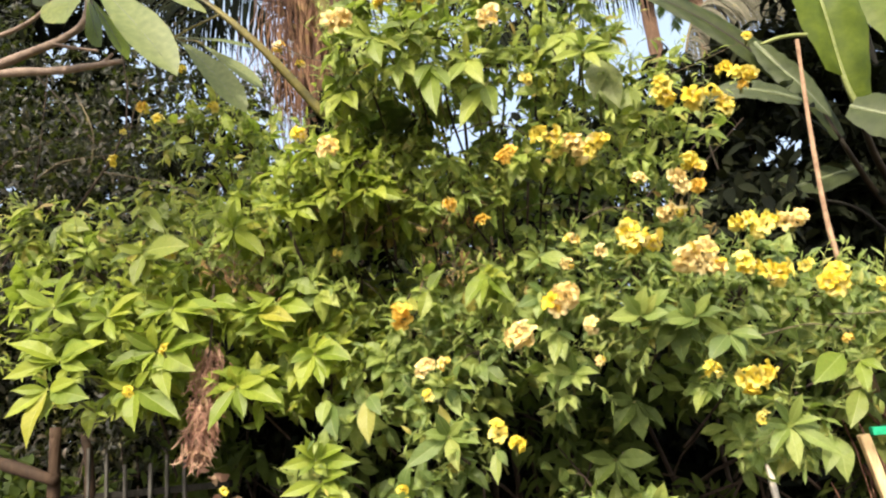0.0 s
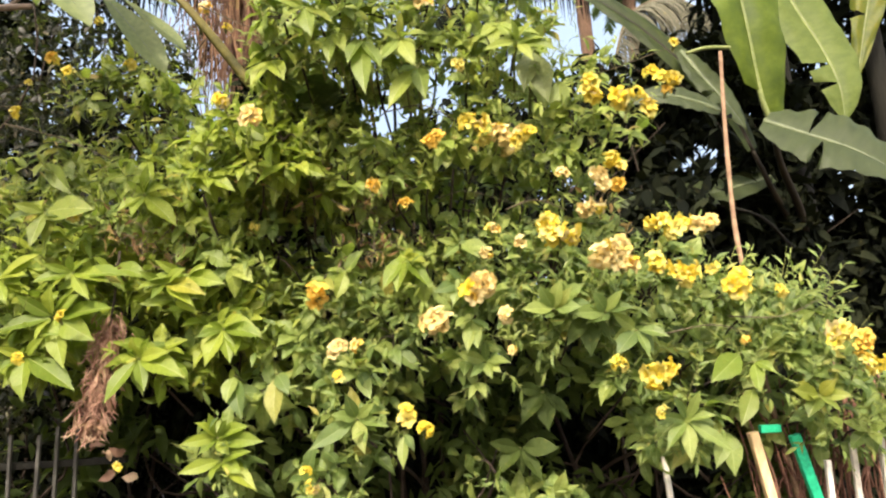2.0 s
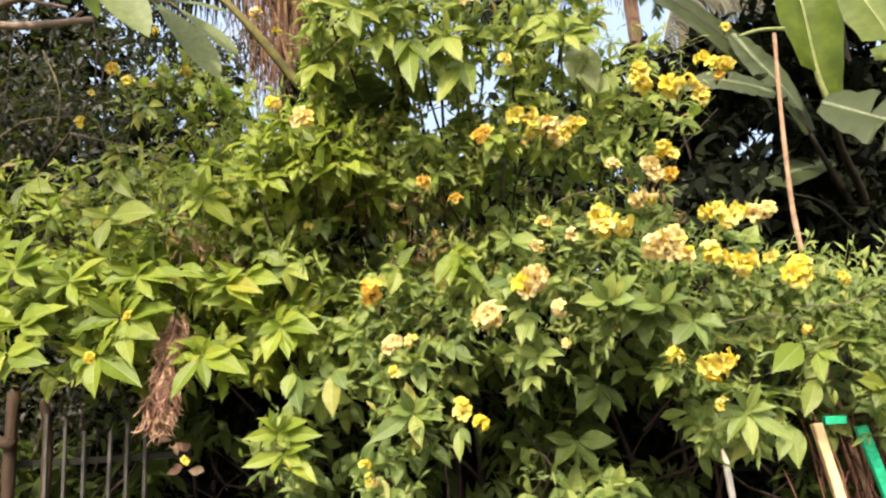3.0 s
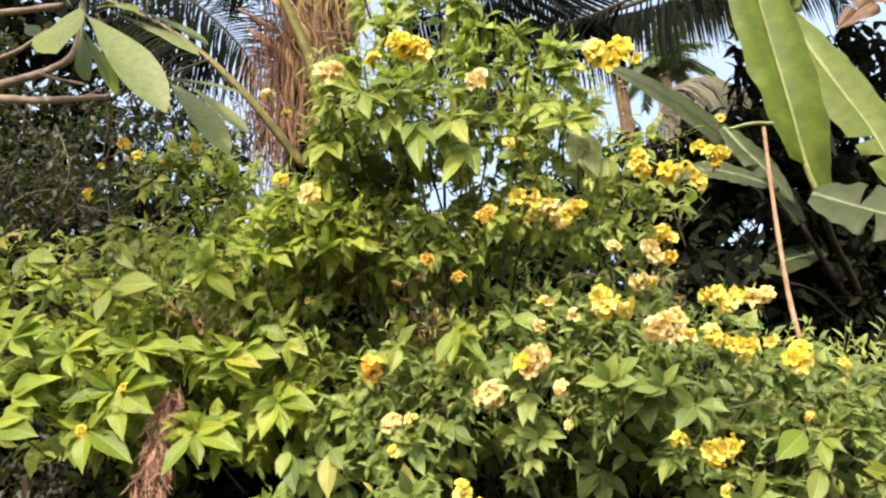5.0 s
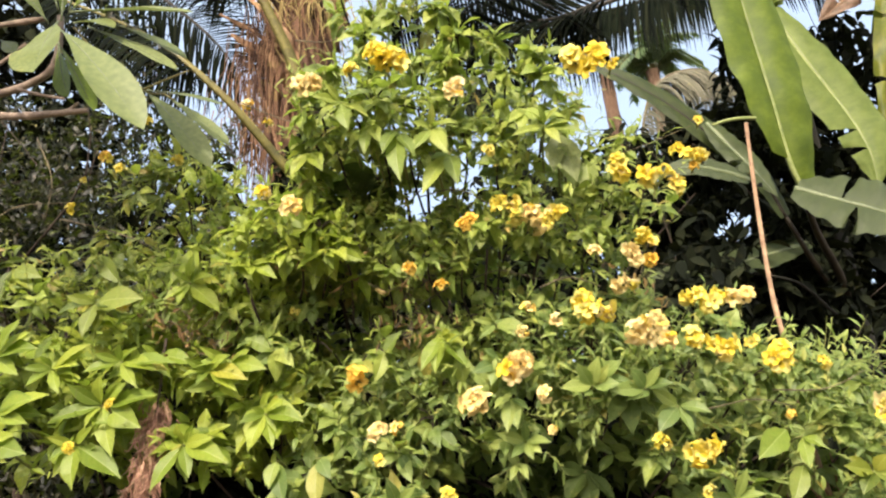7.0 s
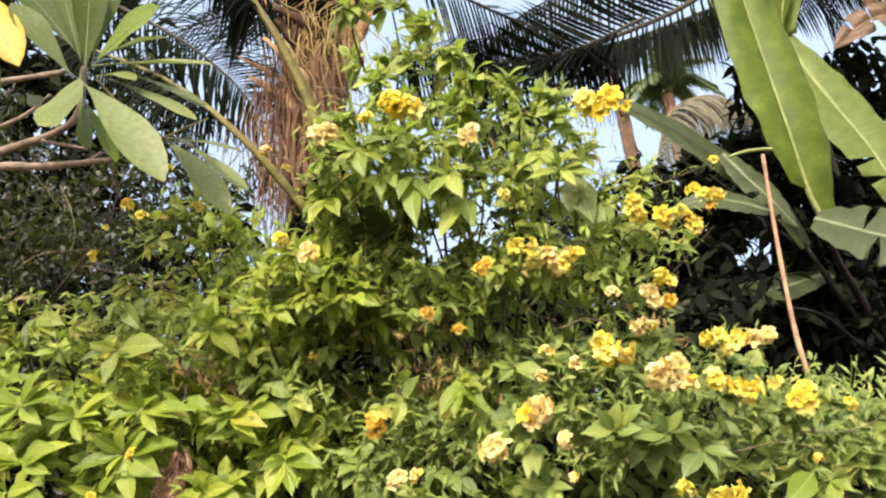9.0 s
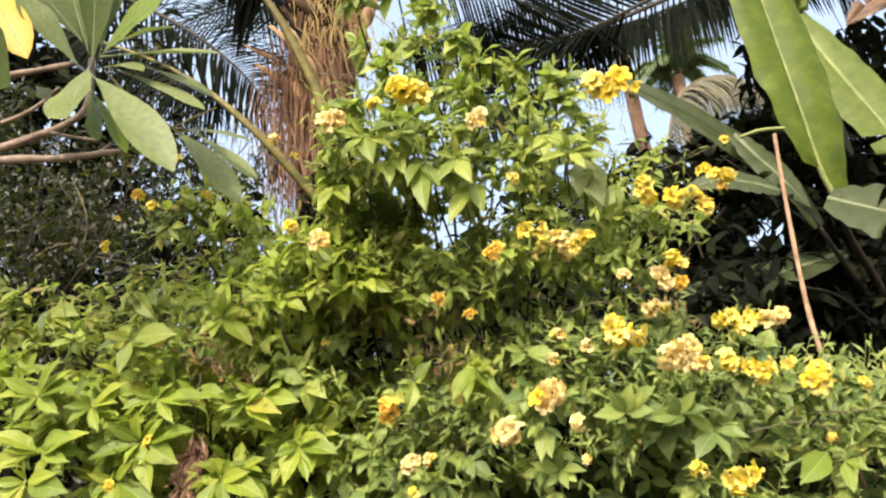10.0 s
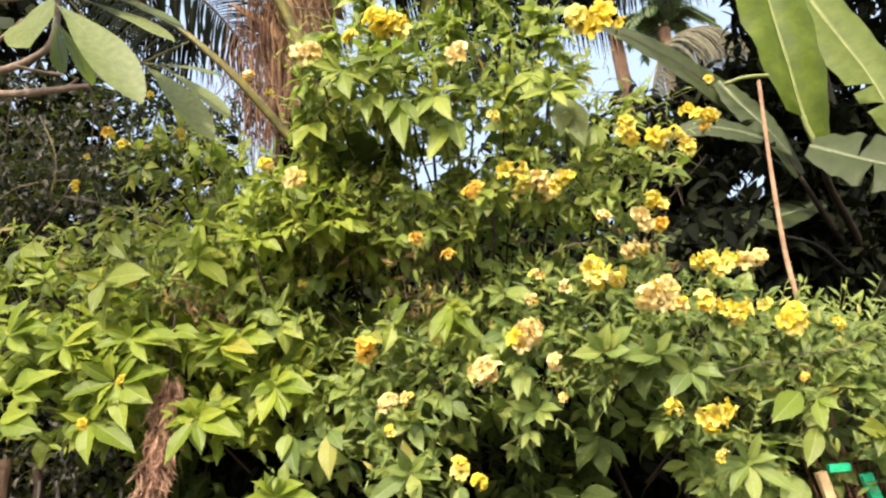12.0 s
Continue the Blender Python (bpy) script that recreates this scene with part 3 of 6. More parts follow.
centre_shrub = shrub("sunlit shrub with yellow-green drooping leaves", (-0.5, 3.6, 0), [
    (-0.80, 2.88, 2.37, 0.17), (-0.67, 2.88, 2.20, 0.14), (-0.59, 2.88, 2.54, 0.14), (-0.37, 2.83, 2.47, 0.15), (-0.17, 2.83, 2.45, 0.13),
    (-0.40, 2.93, 2.32, 0.15), (-0.83, 3.08, 2.76, 0.15), (-0.31, 2.62, 2.53, 0.07), (-0.14, 2.60, 2.37, 0.08), (-0.41, 2.65, 2.38, 0.08),
    (-0.23, 2.60, 2.62, 0.06), (-0.44, 2.52, 2.44, 0.07), (-0.29, 2.52, 2.33, 0.07), (-0.17, 2.52, 2.42, 0.07), (-0.50, 2.52, 2.29, 0.07),
    (-0.09, 2.52, 2.31, 0.07), (-0.33, 2.52, 2.49, 0.07),
], LEAF_BRIGHT, 0.105, 0.46, per=21, seed=18, fuzz=14)

tall_shrub = shrub("tall arching shrub with green leaves and yellow trumpet flowers", (0.3, 3.4, 0), [
    (-0.11, 2.40, 2.85, 0.11), (0.08, 2.35, 2.85, 0.12), (0.25, 2.40, 2.84, 0.11), (0.04, 2.45, 2.74, 0.10), (0.20, 2.45, 2.70, 0.11),
    (-0.18, 2.50, 2.77, 0.08), (-0.24, 2.60, 2.72, 0.08), (0.37, 2.40, 3.02, 0.06), (0.43, 2.55, 2.77, 0.11), (0.65, 2.55, 2.80, 0.12),
    (0.86, 2.60, 2.82, 0.10), (0.56, 2.60, 2.68, 0.11), (0.33, 2.60, 2.70, 0.09), (-0.12, 2.70, 2.80, 0.11), (0.09, 2.50, 3.31, 0.05),
    (0.75, 2.50, 3.08, 0.06), (-0.00, 2.80, 2.58, 0.12), (0.57, 2.50, 3.16, 0.05), (0.12, 2.40, 3.54, 0.07),
    (0.34, 2.40, 3.28, 0.05), (0.43, 2.40, 3.14, 0.06), (0.78, 2.50, 2.98, 0.06), (0.62, 2.50, 3.01, 0.05), (-0.05, 2.40, 3.05, 0.06), (-0.18, 2.45, 3.01, 0.05), (0.20, 2.40, 3.28, 0.06), (0.05, 2.40, 3.17, 0.05), (-0.07, 2.40, 3.55, 0.04), (0.27, 2.40, 3.45, 0.05),
], LEAF_MID, 0.105, 0.48, per=24, seed=13, fuzz=20)

mid_shrub = shrub("dense shrub with small dark green leaves and orange flowers", (0.5, 3.6, 0), [
    (0.05, 2.76, 2.43, 0.13), (0.24, 2.76, 2.44, 0.12), (0.61, 2.61, 2.50, 0.12), (0.40, 2.71, 2.51, 0.11), (0.88, 2.61, 2.62, 0.11),
    (0.97, 2.61, 2.46, 0.12), (0.89, 2.66, 2.31, 0.13), (0.69, 2.81, 2.30, 0.14), (0.43, 2.96, 2.37, 0.15), (0.21, 2.96, 2.26, 0.12),
    (-0.21, 3.01, 2.26, 0.15), (-0.41, 2.96, 2.09, 0.12), (0.05, 3.01, 2.23, 0.11), (0.27, 2.81, 2.00, 0.12), (0.08, 3.06, 2.01, 0.11),
    (1.15, 2.66, 2.50, 0.11), (1.11, 2.66, 2.69, 0.10),
    (0.06, 2.60, 2.26, 0.07), (0.24, 2.55, 2.27, 0.07), (0.37, 2.60, 2.19, 0.07), (0.17, 2.50, 2.39, 0.05), (0.48, 2.50, 2.34, 0.06),
], LEAF_MID, 0.09, 0.5, per=22, seed=14, fuzz=14)

hollow_shrub = shrub("dense leafy shrub set back in the shade of the others", (0.2, 3.8, 0), [
    (-0.23, 2.68, 2.57, 0.11), (-0.07, 2.68, 2.50, 0.11), (0.16, 2.73, 2.53, 0.11), (-0.23, 2.83, 2.34, 0.12), (-0.04, 2.83, 2.35, 0.12),
    (0.36, 2.78, 2.37, 0.12), (0.54, 2.68, 2.36, 0.11), (0.71, 2.63, 2.37, 0.11), (0.54, 2.78, 2.17, 0.12), (0.75, 2.68, 2.16, 0.11),
    (0.38, 2.78, 2.07, 0.12), (-0.30, 2.83, 2.11, 0.12), (-0.04, 2.88, 2.07, 0.12), (-0.18, 2.78, 1.95, 0.12), (-0.56, 2.78, 2.10, 0.12),
    (-0.44, 2.68, 1.96, 0.11), (-0.00, 2.68, 1.91, 0.10), (0.36, 2.63, 1.90, 0.10), (-0.91, 2.73, 2.15, 0.11), (-1.47, 2.78, 2.22, 0.12),
], LEAF_MID, 0.095, 0.5, per=20, seed=17, fuzz=10)

right_shrub = shrub("sunlit shrub with green leaves and heads of yellow flowers", (1.3, 3.3, 0), [
    (0.64, 2.70, 1.95, 0.12), (0.54, 2.65, 1.78, 0.13), (0.85, 2.70, 1.87, 0.15), (1.00, 2.85, 2.08, 0.12), (1.08, 2.70, 1.84, 0.12),
    (0.94, 2.65, 1.70, 0.13), (1.23, 2.75, 1.77, 0.13), (1.36, 2.85, 1.93, 0.11), (1.48, 2.80, 1.71, 0.14), (1.67, 2.85, 1.70, 0.14),
    (1.84, 2.85, 1.68, 0.14), (1.85, 2.85, 1.67, 0.13), (1.89, 2.80, 1.48, 0.13), (1.69, 2.80, 1.49, 0.12), (1.98, 2.75, 1.34, 0.14),
    (1.88, 2.75, 1.26, 0.10), (2.05, 2.75, 1.23, 0.09),
], LEAF_COOL, 0.095, 0.5, per=22, seed=15, fuzz=26)

front_shrub = shrub("low green shrub with broad leaves and few yellow flowers", (0.4, 3.1, 0), [
    (-0.07, 2.75, 1.75, 0.13), (-0.19, 2.75, 1.63, 0.11), (0.12, 2.80, 1.83, 0.11), (0.22, 2.75, 1.66, 0.13), (0.38, 2.68, 1.69, 0.10),
    (-0.10, 2.75, 1.63, 0.10), (0.05, 2.65, 1.49, 0.10), (0.09, 2.60, 1.34, 0.10), (-0.04, 2.60, 1.13, 0.11), (-0.44, 2.65, 1.33, 0.10),
    (-0.42, 2.65, 1.18, 0.09), (0.54, 2.65, 1.55, 0.10), (0.58, 2.65, 1.13, 0.10), (1.09, 2.65, 1.41, 0.10), (1.31, 2.65, 1.30, 0.11),
    (0.88, 2.70, 1.64, 0.09), (1.16, 2.75, 1.63, 0.10), (-0.28, 2.70, 1.48, 0.08), (1.41, 2.80, 1.51, 0.08),
    (0.79, 2.66, 1.00, 0.06), (1.22, 2.74, 1.19, 0.05), (1.34, 2.74, 1.20, 0.05),
], LEAF_COOL, 0.105, 0.5, per=20, seed=16, fuzz=12)

# ---------------------------------------------------------------- leaf rosettes that stand out
HERO_SHAPES = [blade(OVATE, w, f, d, tw, 0.05) for w, f, d, tw in ((0.38, 0.22, 0.22, 0.15), (0.43, 0.3, 0.34, -0.2), (0.34, 0.26, 0.14, 0.25), (0.41, 0.18, 0.28, -0.05))]
HERO_DROOP = (0.22, 0.34, 0.14, 0.28)
HERO_MESHES = {}


def rosette(thing, centre, tips, mat, reach=0.06, wide=1.0):
    """Leaves that spread from one twig end towards each of the tips, which lie reach nearer than it."""
    c = Vector(centre)
    if mat not in HERO_MESHES:
        HERO_MESHES[mat] = [mesh_of("leaf", v, f, mat, False, uv) for v, f, uv in HERO_SHAPES]
    part("twig", tube_mesh("twig", [c + Vector((0.02, 0.35, -0.12)), c + Vector((0, 0.12, -0.02)), c], 0.006, 0.004, TWIG_GREEN, 6, 0.1, 6), thing)
    for k, tip in enumerate(tips):
        d = Vector(tip) - c
        face = Vector((0.25 * ((k * 7) % 5 - 2) / 2 - 0.1, -1, 0.55 + 0.25 * ((k * 3) % 4 - 1.5)))
        m = aimed_pose(c + d * 0.05, tip, face, HERO_DROOP[k % 4]) @ Matrix.Diagonal((wide * (0.9 + 0.07 * ((k * 5) % 4)), 1, 1, 1))
        part("leaf", HERO_MESHES[mat][k % 4], thing, pose_=m)
    rng = random.Random(int(c.x * 977) + int(c.z * 613))
    for k in range(len(tips) if len(tips) > 3 else 0):
        p, q = rng.sample(tips, 2)
        d = Vector(p).lerp(Vector(q), rng.uniform(0.2, 0.8)) - c
        if d.length > 0.03:
            d = d.normalized() * (Vector(p) - c).length * rng.uniform(0.4, 0.85) + ball(rng) * 0.02
            m = leaf_pose(c + ball(rng) * 0.02 + Vector((0, 0.03, 0)), d, (rng.gauss(0, 0.4), -1, rng.uniform(0.1, 0.9)), d.length)
            part("leaf", HERO_MESHES[mat][k % 4], thing, pose_=m)


rosette(left_shrub, (-1.034, 2.560, 1.786), [(-1.149, 2.500, 1.874), (-1.018, 2.500, 1.909), (-0.788, 2.500, 1.804), (-0.849, 2.500, 1.686), (-0.956, 2.500, 1.589), (-1.068, 2.500, 1.695), (-1.202, 2.500, 1.743), (-0.913, 2.500, 1.862)], LEAF_BRIGHT)
rosette(left_shrub, (-1.130, 2.560, 1.650), [(-1.209, 2.500, 1.682), (-1.096, 2.500, 1.483), (-0.914, 2.500, 1.513), (-1.193, 2.500, 1.595), (-1.032, 2.500, 1.708)], LEAF_BRIGHT)
rosette(left_shrub, (-0.716, 2.560, 1.619), [(-0.811, 2.500, 1.461), (-0.522, 2.500, 1.537), (-0.668, 2.500, 1.497), (-0.720, 2.500, 1.698), (-0.576, 2.500, 1.636), (-0.764, 2.500, 1.674)], LEAF_BRIGHT)
rosette(left_shrub, (-0.406, 2.560, 1.711), [(-0.490, 2.500, 1.680), (-0.246, 2.500, 1.669), (-0.363, 2.500, 1.579), (-0.454, 2.500, 1.573), (-0.444, 2.500, 1.735), (-0.321, 2.500, 1.757)], LEAF_BRIGHT)
rosette(left_shrub, (-0.600, 2.600, 1.837), [(-0.717, 2.550, 1.816), (-0.498, 2.550, 1.773), (-0.646, 2.550, 1.886), (-0.531, 2.550, 1.891)], LEAF_BRIGHT)
rosette(front_shrub, (-0.424, 2.560, 1.322), [(-0.542, 2.500, 1.307), (-0.490, 2.500, 1.382), (-0.441, 2.500, 1.414), (-0.364, 2.500, 1.263), (-0.242, 2.500, 1.303), (-0.293, 2.500, 1.358), (-0.475, 2.500, 1.269), (-0.373, 2.500, 1.387)], LEAF_BRIGHT)
rosette(front_shrub, (-0.410, 2.560, 1.242), [(-0.547, 2.500, 1.208), (-0.287, 2.500, 1.271), (-0.268, 2.500, 1.137), (-0.317, 2.500, 1.200)], LEAF_BRIGHT)
rosette(front_shrub, (-0.364, 2.560, 1.539), [(-0.321, 2.500, 1.385), (-0.377, 2.500, 1.440)], LEAF_COOL, wide=1.3)
rosette(front_shrub, (-0.209, 2.560, 1.537), [(-0.205, 2.500, 1.359), (-0.152, 2.500, 1.458)], LEAF_COOL, wide=1.2)
rosette(front_shrub, (0.086, 2.500, 1.364), [(-0.076, 2.440, 1.269), (0.117, 2.440, 1.244), (0.205, 2.440, 1.332), (0.002, 2.440, 1.384), (0.157, 2.440, 1.420), (0.052, 2.440, 1.458)], LEAF_COOL)
rosette(front_shrub, (0.250, 2.500, 1.305), [(0.245, 2.460, 1.187), (0.288, 2.460, 1.245)], LEAF_COOL)
rosette(front_shrub, (0.557, 2.540, 1.542), [(0.444, 2.480, 1.579), (0.644, 2.480, 1.532), (0.493, 2.480, 1.488), (0.607, 2.480, 1.498), (0.554, 2.480, 1.621), (0.573, 2.480, 1.476)], LEAF_COOL)
rosette(front_shrub, (0.523, 2.560, 1.473), [(0.486, 2.520, 1.409), (0.552, 2.520, 1.410)], LEAF_COOL)
rosette(front_shrub, (1.266, 2.540, 1.295), [(1.138, 2.480, 1.324), (1.358, 2.480, 1.312), (1.308, 2.480, 1.403), (1.249, 2.480, 1.155), (1.402, 2.480, 1.185), (1.165, 2.480, 1.197), (1.206, 2.480, 1.389)], LEAF_COOL, wide=0.8)
rosette(right_shrub, (1.512, 2.580, 1.526), [(1.355, 2.500, 1.424)], LEAF_BRIGHT, wide=1.35)
rosette(right_shrub, (1.556, 2.580, 1.492), [(1.536, 2.520, 1.381), (1.606, 2.520, 1.447)], LEAF_BRIGHT, wide=1.2)
rosette(right_shrub, (1.544, 2.580, 1.400), [(1.453, 2.520, 1.266)], LEAF_OLIVE_SHADED, wide=1.2)
rosette(right_shrub, (1.780, 2.580, 1.357), [(1.649, 2.520, 1.385), (1.696, 2.520, 1.283), (1.820, 2.520, 1.296), (1.819, 2.520, 1.416), (1.871, 2.520, 1.354)], LEAF_OLIVE_SHADED, wide=1.2)
rosette(tall_shrub, (0.166, 2.300, 2.706), [(0.179, 2.220, 2.461), (0.119, 2.220, 2.574), (0.236, 2.220, 2.555)], LEAF_MID, wide=0.9)
rosette(tall_shrub, (0.359, 2.350, 2.617), [(0.249, 2.280, 2.426), (0.385, 2.280, 2.454), (0.291, 2.280, 2.567)], LEAF_MID, wide=0.9)
rosette(tall_shrub, (0.064, 2.300, 2.740), [(0.050, 2.250, 2.594), (0.112, 2.250, 2.633)], LEAF_MID)
rosette(tall_shrub, (0.674, 2.400, 2.805), [(0.638, 2.340, 2.664), (0.710, 2.340, 2.693), (0.595, 2.340, 2.719)], LEAF_MID)
rosette(right_shrub, (1.457, 2.660, 1.242), [(1.374, 2.600, 1.113), (1.441, 2.600, 1.082)], LEAF_COOL, wide=1.1)
rosette(mid_shrub, (0.809, 2.450, 2.707), [(0.843, 2.420, 2.480), (0.755, 2.420, 2.528)], LEAF_PLUMERIA, wide=1.2)
rosette(tall_shrub, (-0.198, 2.450, 2.718), [(-0.265, 2.400, 2.592), (-0.136, 2.400, 2.606)], LEAF_BRIGHT, wide=1.2)
rosette(mid_shrub, (0.843, 2.600, 2.759), [(0.848, 2.520, 2.493), (0.770, 2.520, 2.619)], LEAF_COOL, wide=1.1)
rosette(mid_shrub, (0.922, 2.600, 2.659), [(0.914, 2.550, 2.432)], LEAF_COOL, wide=1.1)
rosette(centre_shrub, (-0.810, 2.800, 2.471), [(-0.812, 2.750, 2.294), (-0.750, 2.750, 2.337)], LEAF_BRIGHT, wide=0.8)
rosette(back_left, (-1.593, 2.780, 2.431), [(-1.542, 2.740, 2.303), (-1.603, 2.740, 2.276), (-1.466, 2.740, 2.308), (-1.432, 2.740, 2.367)], LEAF_OLIVE_SHADED)
rosette(back_left, (-1.227, 2.800, 2.476), [(-1.082, 2.750, 2.308), (-1.247, 2.750, 2.388)], LEAF_OLIVE_SHADED)
rosette(left_shrub, (-1.502, 2.620, 2.065), [(-1.387, 2.560, 2.138), (-1.559, 2.560, 2.075), (-1.394, 2.560, 1.959), (-1.330, 2.560, 2.031), (-1.547, 2.560, 1.973)], LEAF_BRIGHT)
rosette(left_shrub, (-0.439, 2.600, 1.738), [(-0.494, 2.550, 1.689), (-0.263, 2.550, 1.690), (-0.351, 2.550, 1.607), (-0.469, 2.550, 1.597), (-0.379, 2.550, 1.793)], LEAF_BRIGHT)
rosette(left_shrub, (-0.870, 2.650, 1.976), [(-0.788, 2.600, 1.875), (-0.698, 2.600, 1.921), (-0.919, 2.600, 2.019), (-0.962, 2.600, 1.923)], LEAF_BRIGHT)
rosette(left_shrub, (-1.447, 2.520, 1.998), [(-1.321, 2.460, 2.131), (-1.587, 2.460, 1.994), (-1.273, 2.460, 2.076), (-1.496, 2.460, 1.891), (-1.310, 2.460, 1.909), (-1.242, 2.460, 2.006), (-1.566, 2.460, 2.077)], LEAF_BRIGHT)
rosette(left_shrub, (-1.404, 2.500, 1.780), [(-1.594, 2.440, 1.727), (-1.585, 2.440, 1.864), (-1.513, 2.440, 1.796), (-1.227, 2.440, 1.819), (-1.242, 2.440, 1.727), (-1.465, 2.440, 1.732), (-1.166, 2.440, 1.830)], LEAF_BRIGHT, wide=0.9)
rosette(left_shrub, (-1.420, 2.460, 1.673), [(-1.529, 2.400, 1.678), (-1.458, 2.400, 1.457), (-1.552, 2.400, 1.577), (-1.211, 2.400, 1.619), (-1.260, 2.400, 1.690), (-1.440, 2.400, 1.720)], LEAF_BRIGHT, wide=0.95)
rosette(left_shrub, (-1.220, 2.520, 1.935), [(-1.302, 2.460, 1.938), (-1.081, 2.460, 1.932), (-1.040, 2.460, 2.009), (-1.282, 2.460, 1.866), (-1.150, 2.460, 1.829), (-1.238, 2.460, 1.979)], LEAF_BRIGHT, wide=0.95)
rosette(left_shrub, (-0.962, 2.540, 1.947), [(-1.048, 2.480, 1.977), (-0.792, 2.480, 1.893), (-0.721, 2.480, 1.915), (-1.079, 2.480, 1.906), (-0.865, 2.480, 1.832), (-1.005, 2.480, 1.878), (-0.864, 2.480, 1.989), (-0.946, 2.480, 2.010)], LEAF_BRIGHT, wide=0.85)
rosette(left_shrub, (-0.626, 2.560, 1.891), [(-0.705, 2.500, 1.938), (-0.716, 2.500, 1.861), (-0.496, 2.500, 1.794), (-0.525, 2.500, 1.936), (-0.655, 2.500, 1.828), (-0.451, 2.500, 1.833)], LEAF_BRIGHT, wide=0.9)
rosette(centre_shrub, (-0.189, 2.640, 2.416), [(-0.312, 2.580, 2.408), (-0.262, 2.580, 2.290), (-0.003, 2.580, 2.294), (-0.127, 2.580, 2.203), (-0.222, 2.580, 2.175), (-0.037, 2.580, 2.385), (-0.349, 2.580, 2.457)], LEAF_BRIGHT)
rosette(centre_shrub, (-0.753, 2.660, 2.270), [(-0.834, 2.600, 2.189), (-0.687, 2.600, 2.334), (-0.597, 2.600, 2.117), (-0.775, 2.600, 2.165), (-0.715, 2.600, 2.383), (-0.638, 2.600, 2.277), (-0.804, 2.600, 2.312)], LEAF_BRIGHT)
rosette(back_left, (-1.145, 2.660, 2.216), [(-1.241, 2.600, 2.244), (-1.278, 2.600, 2.162), (-1.026, 2.600, 2.175), (-0.915, 2.600, 2.204), (-1.160, 2.600, 2.062)], LEAF_OLIVE_SHADED, wide=1.1)
rosette(left_shrub, (-0.553, 2.580, 1.920), [(-0.654, 2.520, 1.978), (-0.684, 2.520, 1.894), (-0.454, 2.520, 1.949), (-0.388, 2.520, 1.873), (-0.594, 2.520, 1.832), (-0.488, 2.520, 1.820)], LEAF_BRIGHT, wide=0.9)
rosette(right_shrub, (0.808, 2.460, 1.714), [(0.753, 2.400, 1.799), (0.833, 2.400, 1.816), (0.682, 2.400, 1.712), (0.896, 2.400, 1.712), (0.867, 2.400, 1.784)], LEAF_COOL, wide=1.15)
rosette(right_shrub, (0.997, 2.480, 1.695), [(0.855, 2.420, 1.691), (1.090, 2.420, 1.702), (1.054, 2.420, 1.768), (0.941, 2.420, 1.768)], LEAF_COOL, wide=1.1)
rosette(right_shrub, (0.487, 2.540, 1.984), [(0.397, 2.480, 1.992), (0.555, 2.480, 1.916), (0.450, 2.480, 2.022), (0.596, 2.480, 1.947), (0.417, 2.480, 1.922)], LEAF_COOL, wide=0.9)
rosette(front_shrub, (0.272, 2.560, 1.955), [(0.191, 2.500, 1.816), (0.245, 2.500, 1.804), (0.367, 2.500, 1.816), (0.314, 2.500, 1.963), (0.363, 2.500, 1.912)], LEAF_BRIGHT)
rosette(right_shrub, (0.488, 2.500, 1.833), [(0.378, 2.440, 1.790), (0.445, 2.440, 1.740), (0.425, 2.440, 1.877), (0.545, 2.440, 1.741)], LEAF_COOL, wide=1.2)
rosette(right_shrub, (0.512, 2.480, 1.698), [(0.487, 2.420, 1.571), (0.445, 2.420, 1.658), (0.571, 2.420, 1.645), (0.524, 2.420, 1.583)], LEAF_COOL)
rosette(right_shrub, (0.842, 2.500, 1.746), [(0.725, 2.440, 1.720), (0.820, 2.440, 1.828), (0.952, 2.440, 1.711), (0.922, 2.440, 1.798), (0.762, 2.440, 1.789)], LEAF_COOL, wide=1.1)
rosette(right_shrub, (1.114, 2.520, 1.628), [(1.012, 2.460, 1.693), (1.215, 2.460, 1.593), (1.136, 2.460, 1.524), (1.015, 2.460, 1.536)], LEAF_COOL)
rosette(tall_shrub, (-0.031, 2.240, 2.810), [(-0.137, 2.180, 2.817), (-0.109, 2.180, 2.697), (0.081, 2.180, 2.708), (0.005, 2.180, 2.661), (-0.081, 2.180, 2.869), (0.108, 2.180, 2.809)], LEAF_MID, wide=0.85)
rosette(tall_shrub, (0.302, 2.260, 2.683), [(0.224, 2.200, 2.688), (0.409, 2.200, 2.665), (0.235, 2.200, 2.574), (0.356, 2.200, 2.548), (0.313, 2.200, 2.758)], LEAF_MID, wide=0.85)
rosette(tall_shrub, (0.734, 2.360, 2.700), [(0.595, 2.300, 2.642), (0.651, 2.300, 2.748), (0.844, 2.300, 2.681), (0.779, 2.300, 2.596), (0.878, 2.300, 2.630), (0.707, 2.300, 2.770)], LEAF_MID, wide=0.7)
# Leaves deep in the hollows, darkened by the shade copy of the leaf colour.
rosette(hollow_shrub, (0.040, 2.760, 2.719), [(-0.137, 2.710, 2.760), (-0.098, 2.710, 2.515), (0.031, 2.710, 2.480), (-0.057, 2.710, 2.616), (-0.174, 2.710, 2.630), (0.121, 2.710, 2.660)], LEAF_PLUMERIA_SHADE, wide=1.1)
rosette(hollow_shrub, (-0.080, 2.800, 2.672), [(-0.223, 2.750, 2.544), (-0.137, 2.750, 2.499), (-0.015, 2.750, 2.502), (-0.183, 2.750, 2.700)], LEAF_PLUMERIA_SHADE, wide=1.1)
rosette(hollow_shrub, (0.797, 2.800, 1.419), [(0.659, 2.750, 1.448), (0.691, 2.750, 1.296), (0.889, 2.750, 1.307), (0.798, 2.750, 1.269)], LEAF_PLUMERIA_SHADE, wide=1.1)
